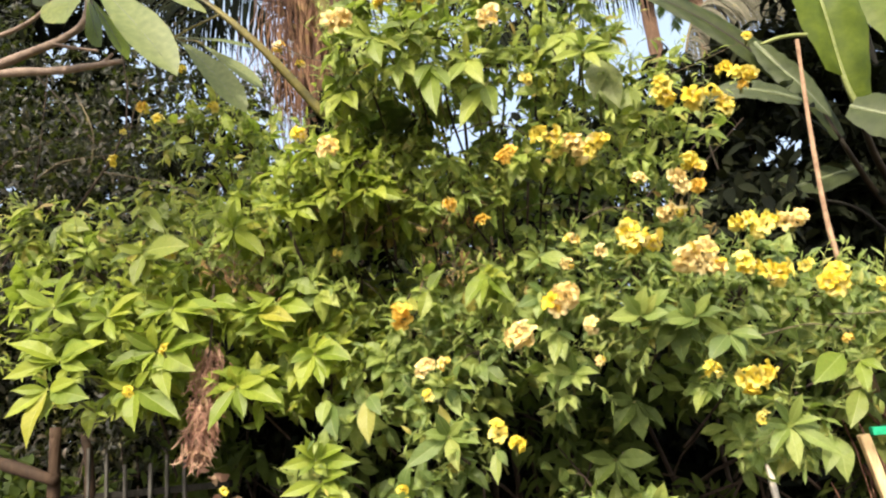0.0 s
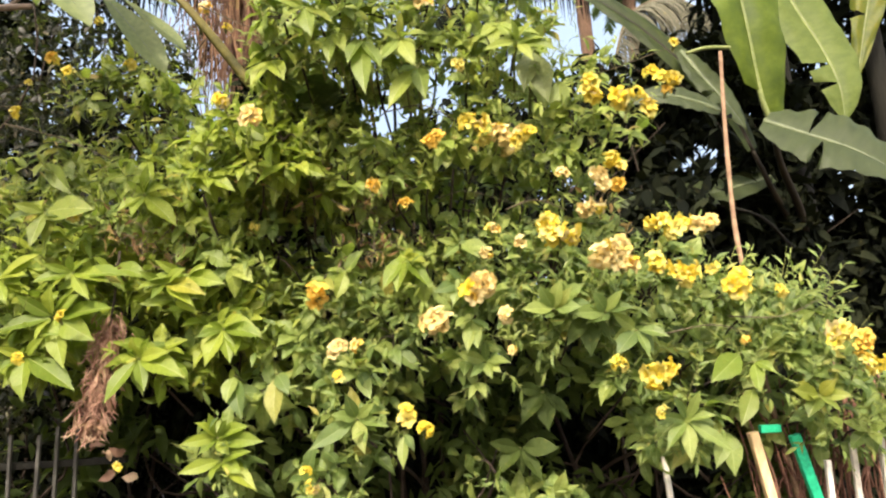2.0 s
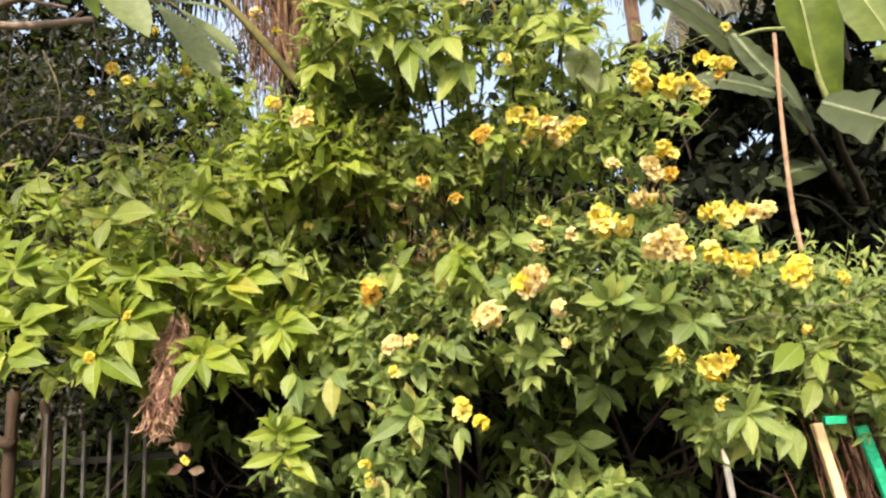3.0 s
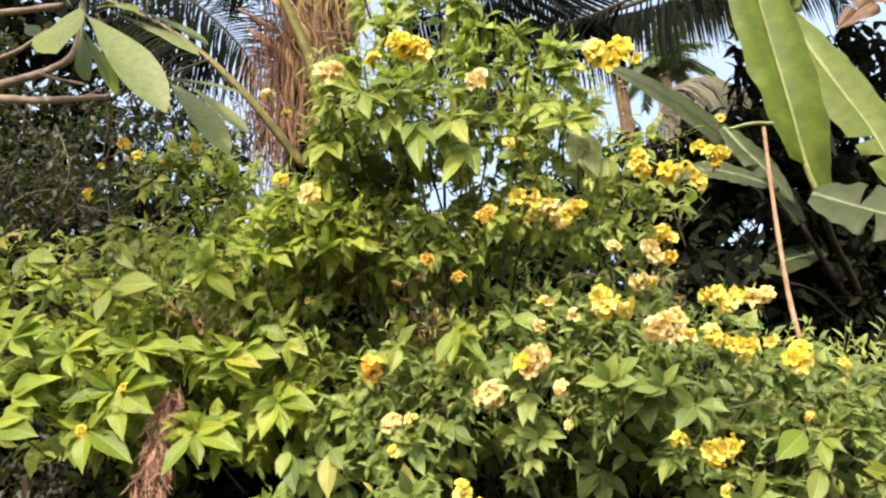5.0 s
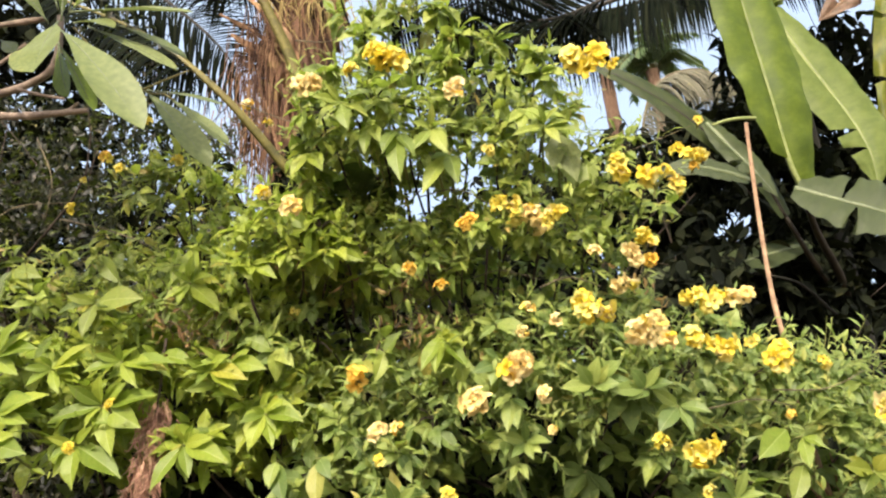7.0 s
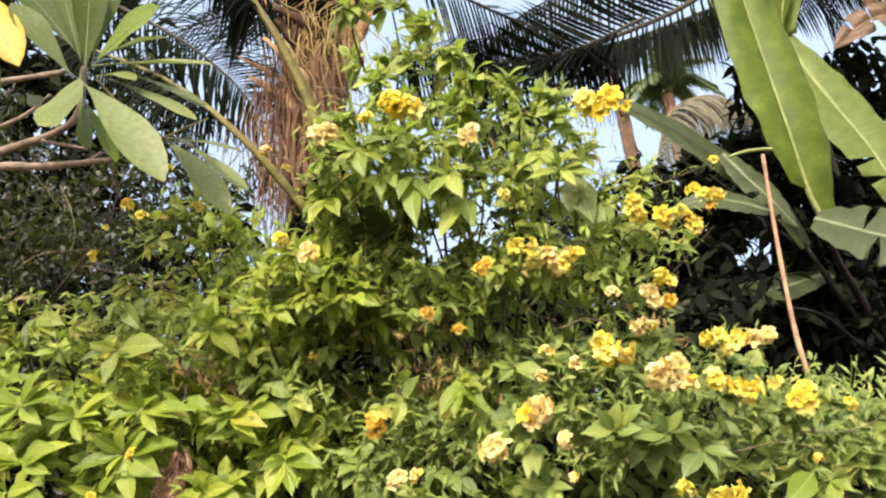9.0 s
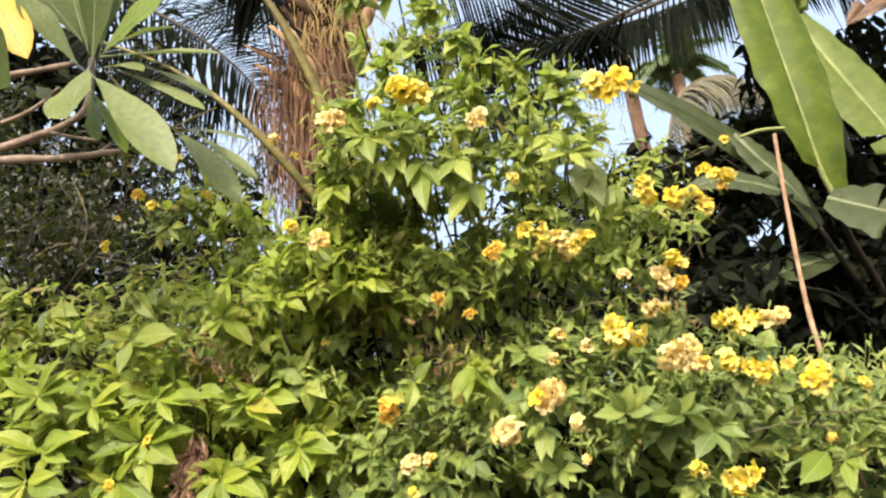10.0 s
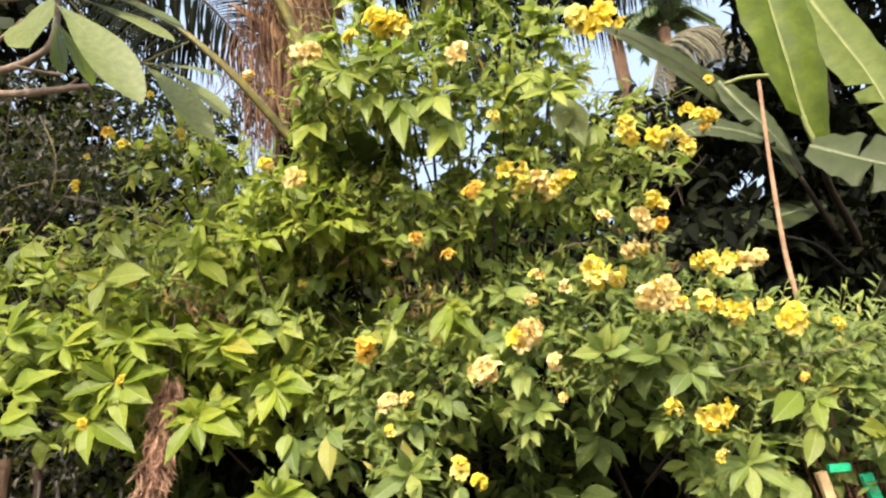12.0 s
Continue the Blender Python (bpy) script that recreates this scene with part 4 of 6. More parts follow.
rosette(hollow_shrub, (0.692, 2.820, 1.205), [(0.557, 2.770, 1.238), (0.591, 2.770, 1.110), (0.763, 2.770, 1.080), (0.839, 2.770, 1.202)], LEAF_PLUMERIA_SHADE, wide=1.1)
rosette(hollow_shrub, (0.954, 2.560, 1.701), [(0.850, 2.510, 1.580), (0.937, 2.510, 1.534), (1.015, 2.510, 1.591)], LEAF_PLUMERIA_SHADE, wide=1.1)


# ---------------------------------------------------------------- bare stems that show between the leaves
def bare_stems(thing, rows):
    for pts, r in rows:
        part("bare_stem", tube_mesh("bare_stem", pts, r * 0.65, r * 0.3, TWIG_PALE, 6, 0.25, 10), thing)


bare_stems(tall_shrub, (
    (((-0.523, 2.600, 3.045), (-0.321, 2.550, 2.919), (-0.177, 2.500, 2.852)), 0.004),
    (((-0.286, 2.600, 3.334), (-0.112, 2.500, 3.249), (0.072, 2.450, 3.277)), 0.005),
    (((0.088, 2.400, 3.411), (0.149, 2.400, 3.234), (0.083, 2.450, 3.057)), 0.004),
    (((1.002, 2.600, 2.650), (1.171, 2.600, 2.693), (1.374, 2.600, 2.763)), 0.0035),
    (((0.223, 2.500, 2.505), (0.384, 2.500, 2.523), (0.555, 2.550, 2.436)), 0.004),
))
bare_stems(mid_shrub, (
    (((0.135, 2.700, 1.933), (0.169, 2.720, 2.093), (0.317, 2.750, 2.191)), 0.006),
    (((0.414, 2.650, 2.195), (0.531, 2.650, 2.218), (0.684, 2.650, 2.167)), 0.004),
    (((0.676, 2.620, 2.127), (0.789, 2.600, 2.156), (0.917, 2.620, 2.114)), 0.005),
))
bare_stems(back_left, (
    (((-1.655, 2.950, 3.146), (-1.531, 2.900, 2.900), (-1.543, 2.900, 2.701)), 0.006),
    (((-1.443, 2.850, 2.674), (-1.167, 2.800, 2.575), (-0.953, 2.800, 2.473)), 0.006),
    (((-1.773, 2.850, 2.683), (-1.642, 2.850, 2.752), (-1.366, 2.850, 2.750)), 0.005),
    (((-0.658, 2.700, 2.518), (-0.420, 2.650, 2.452), (-0.249, 2.650, 2.483)), 0.005),
))
bare_stems(right_shrub, (
    (((1.249, 2.600, 1.614), (1.404, 2.550, 1.634), (1.546, 2.550, 1.595)), 0.004),
    (((1.491, 2.600, 1.666), (1.684, 2.600, 1.656), (1.844, 2.600, 1.712)), 0.004),
))

def withered(thing, at, r, count, seed):
    """A patch of small dead brown leaves and bare sprigs among the green ones."""
    rng = random.Random(seed)
    c, leaves, sprigs_ = Vector(at), Soup(), Soup()
    shapes = [blade(LANCE, w, 0.7, d, tw, 0.3) for w, d, tw in ((0.34, 0.5, 1.0), (0.24, 0.7, -1.2), (0.4, 0.3, 0.6))]
    for k in range(int(count * 0.6)):
        p = c + Vector((rng.gauss(0, r * 1.2), rng.uniform(-0.02, 0.16), rng.gauss(0, r)))
        put_leaf(leaves, rng.choice(shapes), leaf_pose(p, ball(rng) - Vector((0, 0, 0.5)), ball(rng), rng.uniform(0.025, 0.065)))
        e = p + ball(rng) * rng.uniform(0.03, 0.09)
        tube(sprigs_, bezier([p, p.lerp(e, 0.5) + ball(rng) * 0.012, e], 4), 0.0018, 0.001, 4)
    part("dead_foliage", leaves.mesh("dead_foliage", LEAF_DEAD), thing, "small dead brown leaves", kind="stuff")
    part("twig_spray", sprigs_.mesh("twig_spray", TWIG_PALE), thing, kind="stuff")


withered(centre_shrub, (-0.821, 2.620, 2.125), 0.07, 90, 300)
withered(centre_shrub, (-0.671, 2.620, 2.035), 0.05, 40, 301)
withered(mid_shrub, (0.159, 2.600, 2.026), 0.06, 60, 302)
withered(mid_shrub, (0.148, 2.560, 2.188), 0.05, 40, 303)
withered(centre_shrub, (-0.173, 2.560, 2.329), 0.05, 40, 304)
withered(mid_shrub, (1.071, 2.600, 2.130), 0.05, 36, 305)
withered(centre_shrub, (-0.441, 2.660, 2.454), 0.06, 40, 306)


# ---------------------------------------------------------------- flower heads
def flower_heads(thing, rows, seed):
    for k, (at, size, hue) in enumerate(rows):
        flower_cluster(thing, at, size * 0.80, hue, 17 if size > 0.13 else 10 if size > 0.085 else 5, seed + k)


flower_heads(tall_shrub, (
    ((0.148, 2.300, 3.016), 0.15, "y"), ((-0.002, 2.300, 2.960), 0.07, "y"), ((-0.172, 2.300, 2.952), 0.12, "p"),
    ((0.377, 2.350, 2.892), 0.10, "p"), ((0.917, 2.400, 2.983), 0.17, "y"), ((1.024, 2.400, 2.948), 0.07, "y"),
    ((-0.336, 2.550, 2.556), 0.13, "p"), ((-0.415, 2.600, 2.599), 0.08, "y"),
    ((0.539, 2.550, 2.697), 0.06, "y"),
), 100)
flower_heads(mid_shrub, (
    ((0.156, 2.620, 2.238), 0.08, "o"), ((0.295, 2.620, 2.182), 0.07, "o"), ((0.567, 2.720, 2.503), 0.12, "y"),
    ((0.667, 2.700, 2.453), 0.12, "p"), ((0.772, 2.700, 2.441), 0.10, "y"), ((0.411, 2.550, 2.405), 0.09, "o"),
    ((1.051, 2.650, 2.618), 0.11, "y"), ((1.197, 2.620, 2.534), 0.12, "y"), ((1.302, 2.620, 2.510), 0.10, "y"),
    ((1.378, 2.620, 2.638), 0.09, "y"), ((1.298, 2.650, 2.687), 0.07, "y"), ((1.425, 2.650, 2.796), 0.05, "y"),
    ((1.366, 2.640, 2.597), 0.06, "o"), ((1.142, 2.720, 2.327), 0.10, "y"), ((1.084, 2.720, 2.261), 0.10, "p"), ((1.139, 2.740, 2.224), 0.08, "o"),
    ((0.948, 2.720, 2.275), 0.08, "p"),
), 130)
flower_heads(right_shrub, (
    ((0.565, 2.600, 1.827), 0.14, "p"), ((0.624, 2.700, 2.072), 0.08, "p"), ((0.621, 2.700, 1.981), 0.06, "p"), ((0.739, 2.700, 1.999), 0.08, "p"),
    ((0.674, 2.600, 1.692), 0.08, "p"), ((0.906, 2.750, 2.060), 0.14, "y"), ((1.046, 2.800, 2.152), 0.10, "p"),
    ((1.060, 2.620, 1.933), 0.14, "p"), ((1.115, 2.620, 1.884), 0.12, "p"), ((1.306, 2.750, 2.072), 0.11, "y"), ((1.399, 2.750, 2.058), 0.11, "y"),
    ((1.492, 2.750, 2.030), 0.10, "p"), ((1.274, 2.700, 1.880), 0.11, "y"), ((1.363, 2.700, 1.839), 0.12, "y"), ((1.495, 2.750, 1.889), 0.07, "y"),
    ((1.594, 2.750, 1.784), 0.14, "y"), ((1.822, 2.800, 1.786), 0.07, "y"), ((1.934, 2.700, 1.586), 0.13, "y"),
    ((2.027, 2.700, 1.537), 0.10, "o"), ((2.079, 2.700, 1.447), 0.09, "y"), ((1.619, 2.750, 1.572), 0.05, "o"),
), 160)
flower_heads(front_shrub, (
    ((-0.053, 2.680, 1.804), 0.13, "o"), ((-0.013, 2.660, 1.609), 0.09, "p"), ((0.379, 2.600, 1.698), 0.13, "p"), ((0.661, 2.600, 1.572), 0.05, "p"),
    ((0.002, 2.600, 1.521), 0.06, "y"), ((0.250, 2.550, 1.367), 0.09, "y"), ((0.319, 2.550, 1.303), 0.07, "y"), ((-0.109, 2.550, 1.199), 0.05, "y"),
    ((-0.066, 2.550, 1.144), 0.06, "y"), ((1.201, 2.600, 1.469), 0.14, "y"), ((1.087, 2.600, 1.496), 0.08, "y"), ((1.223, 2.600, 1.341), 0.06, "y"),
    ((-0.804, 2.600, 1.239), 0.05, "y"), ((0.100, 2.700, 1.625), 0.07, "o"),
), 190)
flower_heads(back_left, (
    ((-0.395, 2.950, 2.189), 0.05, "y"), ((-1.127, 2.900, 2.273), 0.08, "y"), ((-1.494, 3.000, 2.784), 0.07, "y"),
    ((-1.322, 3.000, 3.040), 0.08, "o"), ((-1.231, 3.000, 2.978), 0.07, "y"), ((-0.985, 3.000, 2.979), 0.08, "y"), ((-1.124, 3.000, 3.219), 0.05, "y"),
    ((-0.593, 2.900, 3.201), 0.07, "o"), ((-0.510, 2.900, 3.106), 0.05, "y"), ((-1.432, 3.000, 2.925), 0.04, "y"),
), 220)
flower_heads(left_shrub, (((-1.060, 2.650, 1.782), 0.06, "y"), ((-1.188, 2.600, 1.644), 0.06, "y"),), 240)


# ---------------------------------------------------------------- thickets behind
def thicket(name, label, area, count, size, mat, seed, stems=30, outline=LANCE, category="thicket"):
    """A tangle of small leaves and thin stems that fills a box (x0, x1, y0, y1, z0, z1) with an uneven top."""
    rng = random.Random(seed)
    x0, x1, y0, y1, z0, z1 = area
    thing = tagged(empty(name, ((x0 + x1) / 2, (y0 + y1) / 2, 0)), label, category)
    s, tw = Soup(), Soup()
    shapes = [blade(outline, w, 0.3, d) for w, d in ((0.3, 0.2), (0.4, 0.4), (0.35, 0.05))]
    k = 0
    while k < count:
        x, y, u = rng.uniform(x0, x1), rng.uniform(y0, y1), rng.random()
        top = z0 + (z1 - z0) * (0.78 + 0.35 * noise.noise(Vector((x * 1.1, y, seed))))
        z = z0 + (top - z0) * u
        if noise.noise(Vector((x * 2.3, y * 2.3, z * 2.3 + seed))) < -0.15:
            continue
        if in_hollow(Vector((x, y, z)), CHINKS) and rng.random() < 0.9:
            continue
        k += 1
        d = ball(rng)
        d.z -= 0.3
        put_leaf(s, rng.choice(shapes), leaf_pose((x, y, z), d, (rng.gauss(0, 0.5), rng.gauss(-0.4, 0.5), 0.8), size * rng.uniform(0.6, 1.4)))
    for j in range(stems):
        x, y = rng.uniform(x0, x1), rng.uniform(y0, y1)
        a = Vector((x, y, 0))
        a.z = rng.uniform(0, z1 * 0.6)
        b = a + Vector((rng.uniform(-0.9, 0.9), rng.uniform(-0.2, 0.2), rng.uniform(0.3, z1 * 0.35)))
        tube(tw, bezier([a, a.lerp(b, 0.5) + ball(rng) * 0.2, b], 6), 0.009, 0.003, 5)
    part("stem_tangle", tw.mesh("stem_tangle", TWIG_BROWN, True), thing, kind="stuff")
    part("foliage", s.mesh("foliage", mat, True), thing, kind="stuff")
    return thing


# Shade over this bush is in its leaf colour.
thicket("bush", "dull bush of tiny grey-green leaves and thin twigs in shade", (-4.0, -1.0, 3.6, 4.4, 0.3, 4.9), 42000, 0.055, LEAF_THICKET_SHADED, 31, 90, OVATE, "bush")
# The gloom of these hedges and trees comes from their near-black leaf colour.
thicket("hedge", "dark hedge in deep shade behind the flowering shrubs", (-4.2, 2.2, 3.9, 4.4, 0.0, 3.75), 14000, 0.15, LEAF_SHADED, 32, 40, OVATE, "hedge")
thicket("undergrowth", "shade-dark undergrowth of broad leaves beneath the banana plants", (3.0, 6.4, 5.5, 6.4, 0.0, 6.3), 23000, 0.2, LEAF_SHADED, 33, 30, LANCE, "undergrowth")
thicket("tree_belt", "belt of dark green trees beyond the garden", (-9.0, 10.0, 8.5, 10.5, 0.0, 4.3), 12000, 0.3, LEAF_SHADED, 34, 30, OVATE, "tree belt")
thicket("hedge", "dark shaded hedge between the palm and banana plants", (0.1, 3.1, 4.7, 5.2, 0.0, 4.7), 17000, 0.16, LEAF_SHADED, 36, 20, LANCE, "hedge")
thicket("hedge", "dark shaded hedge at the foot of the palm", (-0.75, 0.0, 4.1, 4.4, 0.0, 4.3), 2600, 0.14, LEAF_SHADED, 37, 10, OVATE, "hedge")
thicket("hedge", "dark far hedge below the arching dry frond", (2.2, 3.9, 6.6, 7.0, 0.0, 5.7), 8500, 0.18, LEAF_SHADED, 38, 10, OVATE, "hedge")
thicket("hedge", "dark hedge in the shade beside the palm trunk", (-1.75, -0.45, 3.95, 4.25, 0.0, 3.75), 6500, 0.12, LEAF_SHADED, 39, 12, OVATE, "hedge")
# Uses the shade copy too, so the dimness is partly in the colour.
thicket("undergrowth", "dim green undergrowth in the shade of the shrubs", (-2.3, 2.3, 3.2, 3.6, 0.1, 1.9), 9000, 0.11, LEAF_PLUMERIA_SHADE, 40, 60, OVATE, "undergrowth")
thicket("leafy_tree", "dark leafy tree standing behind the dull bush", (-6.5, -2.6, 5.0, 6.2, 0.5, 7.6), 16000, 0.2, LEAF_SHADED, 35, 30, OVATE, "tree")


# ---------------------------------------------------------------- palms
def strip(bend):
    """A narrow leaflet one metre long along +y, bent downwards, with a shallow fold."""
    verts, faces = [], []
    for k in range(6):
        y = k / 5
        w = 0.015 * (0.6, 1.0, 1.0, 0.85, 0.5, 0.06)[k]
        z = -bend * y * y
        verts += [Vector((-w, y * (1 - 0.3 * bend * y), z + w * 0.35)), Vector((0, y * (1 - 0.3 * bend * y), z)), Vector((w, y * (1 - 0.3 * bend * y), z + w * 0.35))]
        if k:
            a = 3 * (k - 1)
            faces += [(a, a + 1, a + 4, a + 3), (a + 1, a + 2, a + 5, a + 4)]
    return verts, faces


LEAFLETS = [mesh_of("leaflet", *strip(b), LEAF_PALM_SHADED) for b in (0.1, 0.25, 0.4, 0.6)]


def frond(palm, points, reach, count, mat, rachis_mat, thick=0.02, hang=0.5, width=0.028, seed=0, start=0.12, label="", roll=0.0, single=False):
    """A palm frond: a rachis along points, with a row of long narrow leaflets down each side."""
    rng = random.Random(seed)
    line = bezier(points, 30)
    rs = Soup()
    tube(rs, line, thick, thick * 0.25, 7, 0.05, 0.7)
    ob = part("frond", rs.mesh("rachis", rachis_mat, True), palm, label)
    s = Soup()
    for k in range(count):
        u = start + (1 - start) * (k + rng.random() * 0.6) / count
        i = min(int(u * 30), 29)
        p = line[i].lerp(line[i + 1], u * 30 - i)
        t = (line[i + 1] - line[i]).normalized()
        side = t.cross(Vector((0, 0, 1)))
        side = side.normalized() if side.length > 0.05 else Vector((1, 0, 0))
        up = side.cross(t)
        side = side * math.cos(roll) + up * math.sin(roll)
        n = reach * (0.45 + 0.55 * math.sin(math.pi * min(1, 0.15 + u * 0.85))) * rng.uniform(0.85, 1.1)
        for sgn in (-1, 1):
            d = (t * 0.55 + side * sgn * 0.8 + Vector((0, 0, -hang * rng.uniform(0.4, 1.0)))).normalized()
            if single:
                m = leaf_pose(p, d, Vector((0, 0, 0.5)) + t.cross(d) * sgn, n) @ Matrix.Diagonal((width / n / 0.03, 1, 1, 1))
                part("leaflet", rng.choice(LEAFLETS), ob, pose_=m)
                continue
            q, strip = p.copy(), []
            for m in range(5):
                w = width * (0.6, 1.0, 0.85, 0.5, 0.08)[m] / 2
                strip += [q + t * w, q - t * w]
                q = q + d * n / 4
                d = (d + Vector((0, 0, -hang * 0.28))).normalized()
            s.put(strip, [(2 * m, 2 * m + 1, 2 * m + 3, 2 * m + 2) for m in range(4)])
    if s.v:
        part("frond_blade", s.mesh("frond_blade", mat), ob, kind="stuff")
    return ob


def palm_trunk(palm, base, top, r0, r1, seed=0):
    """A ringed, slightly crooked trunk."""
    rng = random.Random(seed)
    b, t = Vector(base), Vector(top)
    line = bezier([b, b.lerp(t, 0.5) + Vector((0.05, 0.0, 0)), t], 60)
    verts, faces, n = [], [], 20
    for k, p in enumerate(line):
        r = (r0 + (r1 - r0) * k / 60) * (1.0 if k % 3 else 1.07)
        for j in range(n):
            a = 2 * math.pi * j / n
            rr = r * (1 + 0.06 * noise.noise(Vector((math.cos(a) * 2, math.sin(a) * 2, p.z * 5))))
            verts.append(p + Vector((math.cos(a) * rr, math.sin(a) * rr, 0)))
    for k in range(60):
        for j in range(n):
            a, c = k * n + j, k * n + (j + 1) % n
            faces.append((a, c, c + n, a + n))
    part("trunk", mesh_of("trunk", verts, faces, PALM_BARK, True), palm, "brown ringed palm trunk")


def palm_boots(palm, centre, z0, z1, r, count, seed=0):
    """Old leaf bases and hanging fibre round the upper trunk."""
    rng = random.Random(seed)
    for k in range(count):
        a = rng.uniform(math.pi * 0.95, math.pi * 2.05)
        z = z0 + (z1 - z0) * k / count
        out = Vector((math.cos(a), math.sin(a), 0))
        b = Vector((centre[0], centre[1], z)) + out * r * rng.uniform(0.9, 1.1)
        lean, tall = rng.uniform(0.02, 0.34), rng.uniform(0.12, 0.5)
        pts = [b, b + out * lean * 0.35 + Vector((rng.uniform(-0.06, 0.06), 0, tall * 0.5)), b + out * lean + Vector((rng.uniform(-0.22, 0.22), 0, tall))]
        part("leaf_base", tube_mesh("leaf_base", pts, rng.uniform(0.04, 0.12), rng.uniform(0.006, 0.04), BOOT_DARK if rng.random() < 0.5 else BOOT, 9, 0.9, 10, rng.uniform(0.25, 0.6)), palm)
    s = Soup()
    for k in range(420):
        a = rng.uniform(math.pi * 0.9, math.pi * 2.1)
        out = Vector((math.cos(a), math.sin(a), 0))
        p = Vector((centre[0], centre[1], rng.uniform(z0 + 0.1, z1 + 0.2))) + out * r * rng.uniform(1.0, 1.6)
        n = rng.uniform(0.15, 0.75)
        w = rng.choice((0.002, 0.004, 0.006, 0.015))
        side = Vector((-out.y, out.x, 0)) * w
        q = p + out * rng.uniform(0.0, 0.08) + Vector((rng.uniform(-0.06, 0.06), 0, -n * 0.5))
        e = q + Vector((rng.uniform(-0.05, 0.05), rng.uniform(-0.03, 0.03), -n * 0.5))
        s.put([p - side, p + side, q + side, q - side, e + side * 0.4, e - side * 0.4], [(0, 1, 2, 3), (3, 2, 4, 5)])
    part("fibre", s.mesh("fibre", FIBRE), palm, "shaggy brown fibre hanging from the trunk", kind="stuff")


near_palm = tagged(empty("coconut_palm", (-1.05, 4.5, 0)), "coconut palm with shaggy brown trunk and dark fronds", "palm tree")
palm_trunk(near_palm, (-1.10, 4.5, 0), (-0.62, 4.5, 5.6), 0.10, 0.23, 3)
palm_boots(near_palm, (-0.68, 4.5), 3.95, 5.7, 0.17, 44, 4)
strands = Soup()
srng = random.Random(77)
for k in range(340):
    p = Vector((srng.gauss(-0.92, 0.13), srng.uniform(4.15, 4.45), srng.uniform(3.75, 4.75)))
    e = p + Vector((srng.gauss(0.0, 0.07), srng.uniform(-0.05, 0.05), -srng.uniform(0.3, 0.85)))
    tube(strands, bezier([p, p.lerp(e, 0.5) + Vector((srng.gauss(0, 0.03), 0, 0)), e], 4), 0.0045, 0.002, 3)
part("hanging_fibre", strands.mesh("hanging_fibre", FIBRE), near_palm, "thin reddish strands hanging beside the trunk", kind="stuff")
sprigs = Soup()
for k in range(80):
    p = Vector((srng.gauss(-0.55, 0.17), srng.uniform(4.05, 4.3), srng.uniform(4.6, 5.2)))
    e = p + Vector((srng.gauss(0.02, 0.10), srng.uniform(-0.05, 0.05), -srng.uniform(0.15, 0.55)))
    tube(sprigs, bezier([p, p.lerp(e, 0.35) + Vector((srng.gauss(0, 0.02), 0, 0)), p.lerp(e, 0.7) + Vector((srng.gauss(0, 0.025), 0, 0)), e], 7), 0.005, 0.003, 4)
part("flower_strand", sprigs.mesh("flower_strand", STRAND_TAN, True), near_palm, "tangled tan strands of an old flower spray", kind="stuff")
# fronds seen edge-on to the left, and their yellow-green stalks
frond(near_palm, [(-0.653, 3.950, 3.289), (-1.047, 3.750, 3.785), (-1.520, 3.700, 4.211), (-2.242, 3.700, 4.616)], 0.55, 60, LEAF_PALM_SHADED, RACHIS, 0.036, 1.4, 0.020, 41, 0.45, "frond with a yellow-green stalk")
frond(near_palm, [(-0.581, 4.200, 3.509), (-0.642, 4.120, 4.057), (-0.811, 4.000, 4.525), (-1.007, 3.900, 4.903), (-1.455, 3.800, 5.631)], 0.8, 50, LEAF_PALM_SHADED, RACHIS, 0.062, 1.0, 0.034, 42, 0.72, "frond with a yellow-green stalk")
frond(near_palm, [(-2.977, 4.800, 6.060), (-2.049, 4.750, 5.395), (-1.528, 4.700, 4.897), (-1.201, 4.650, 4.447)], 0.75, 62, LEAF_PALM_SHADED, RACHIS_SHADED, 0.026, 0.06, 0.026, 43, 0.1, "", 1.5, True)
frond(near_palm, [(-0.597, 4.700, 5.125), (-1.516, 5.000, 6.197), (-2.535, 5.200, 6.524), (-3.675, 5.400, 6.459)], 1.0, 60, LEAF_PALM_SHADED, RACHIS_SHADED, 0.03, 0.5, 0.022, 44, roll=1.2)
frond(near_palm, [(-0.789, 4.900, 5.442), (-1.296, 5.100, 5.768), (-1.998, 5.300, 5.869), (-2.782, 5.500, 5.713)], 0.8, 60, LEAF_PALM_SHADED, RACHIS_SHADED, 0.028, 0.3, 0.020, 48, roll=1.2)
frond(near_palm, [(-1.707, 4.250, 5.986), (-1.265, 4.200, 5.433), (-0.914, 4.200, 5.120), (-0.494, 4.200, 4.818)], 0.62, 44, LEAF_PALM_SHADED, RACHIS_SHADED, 0.02, 0.2, 0.030, 49, roll=0.8)
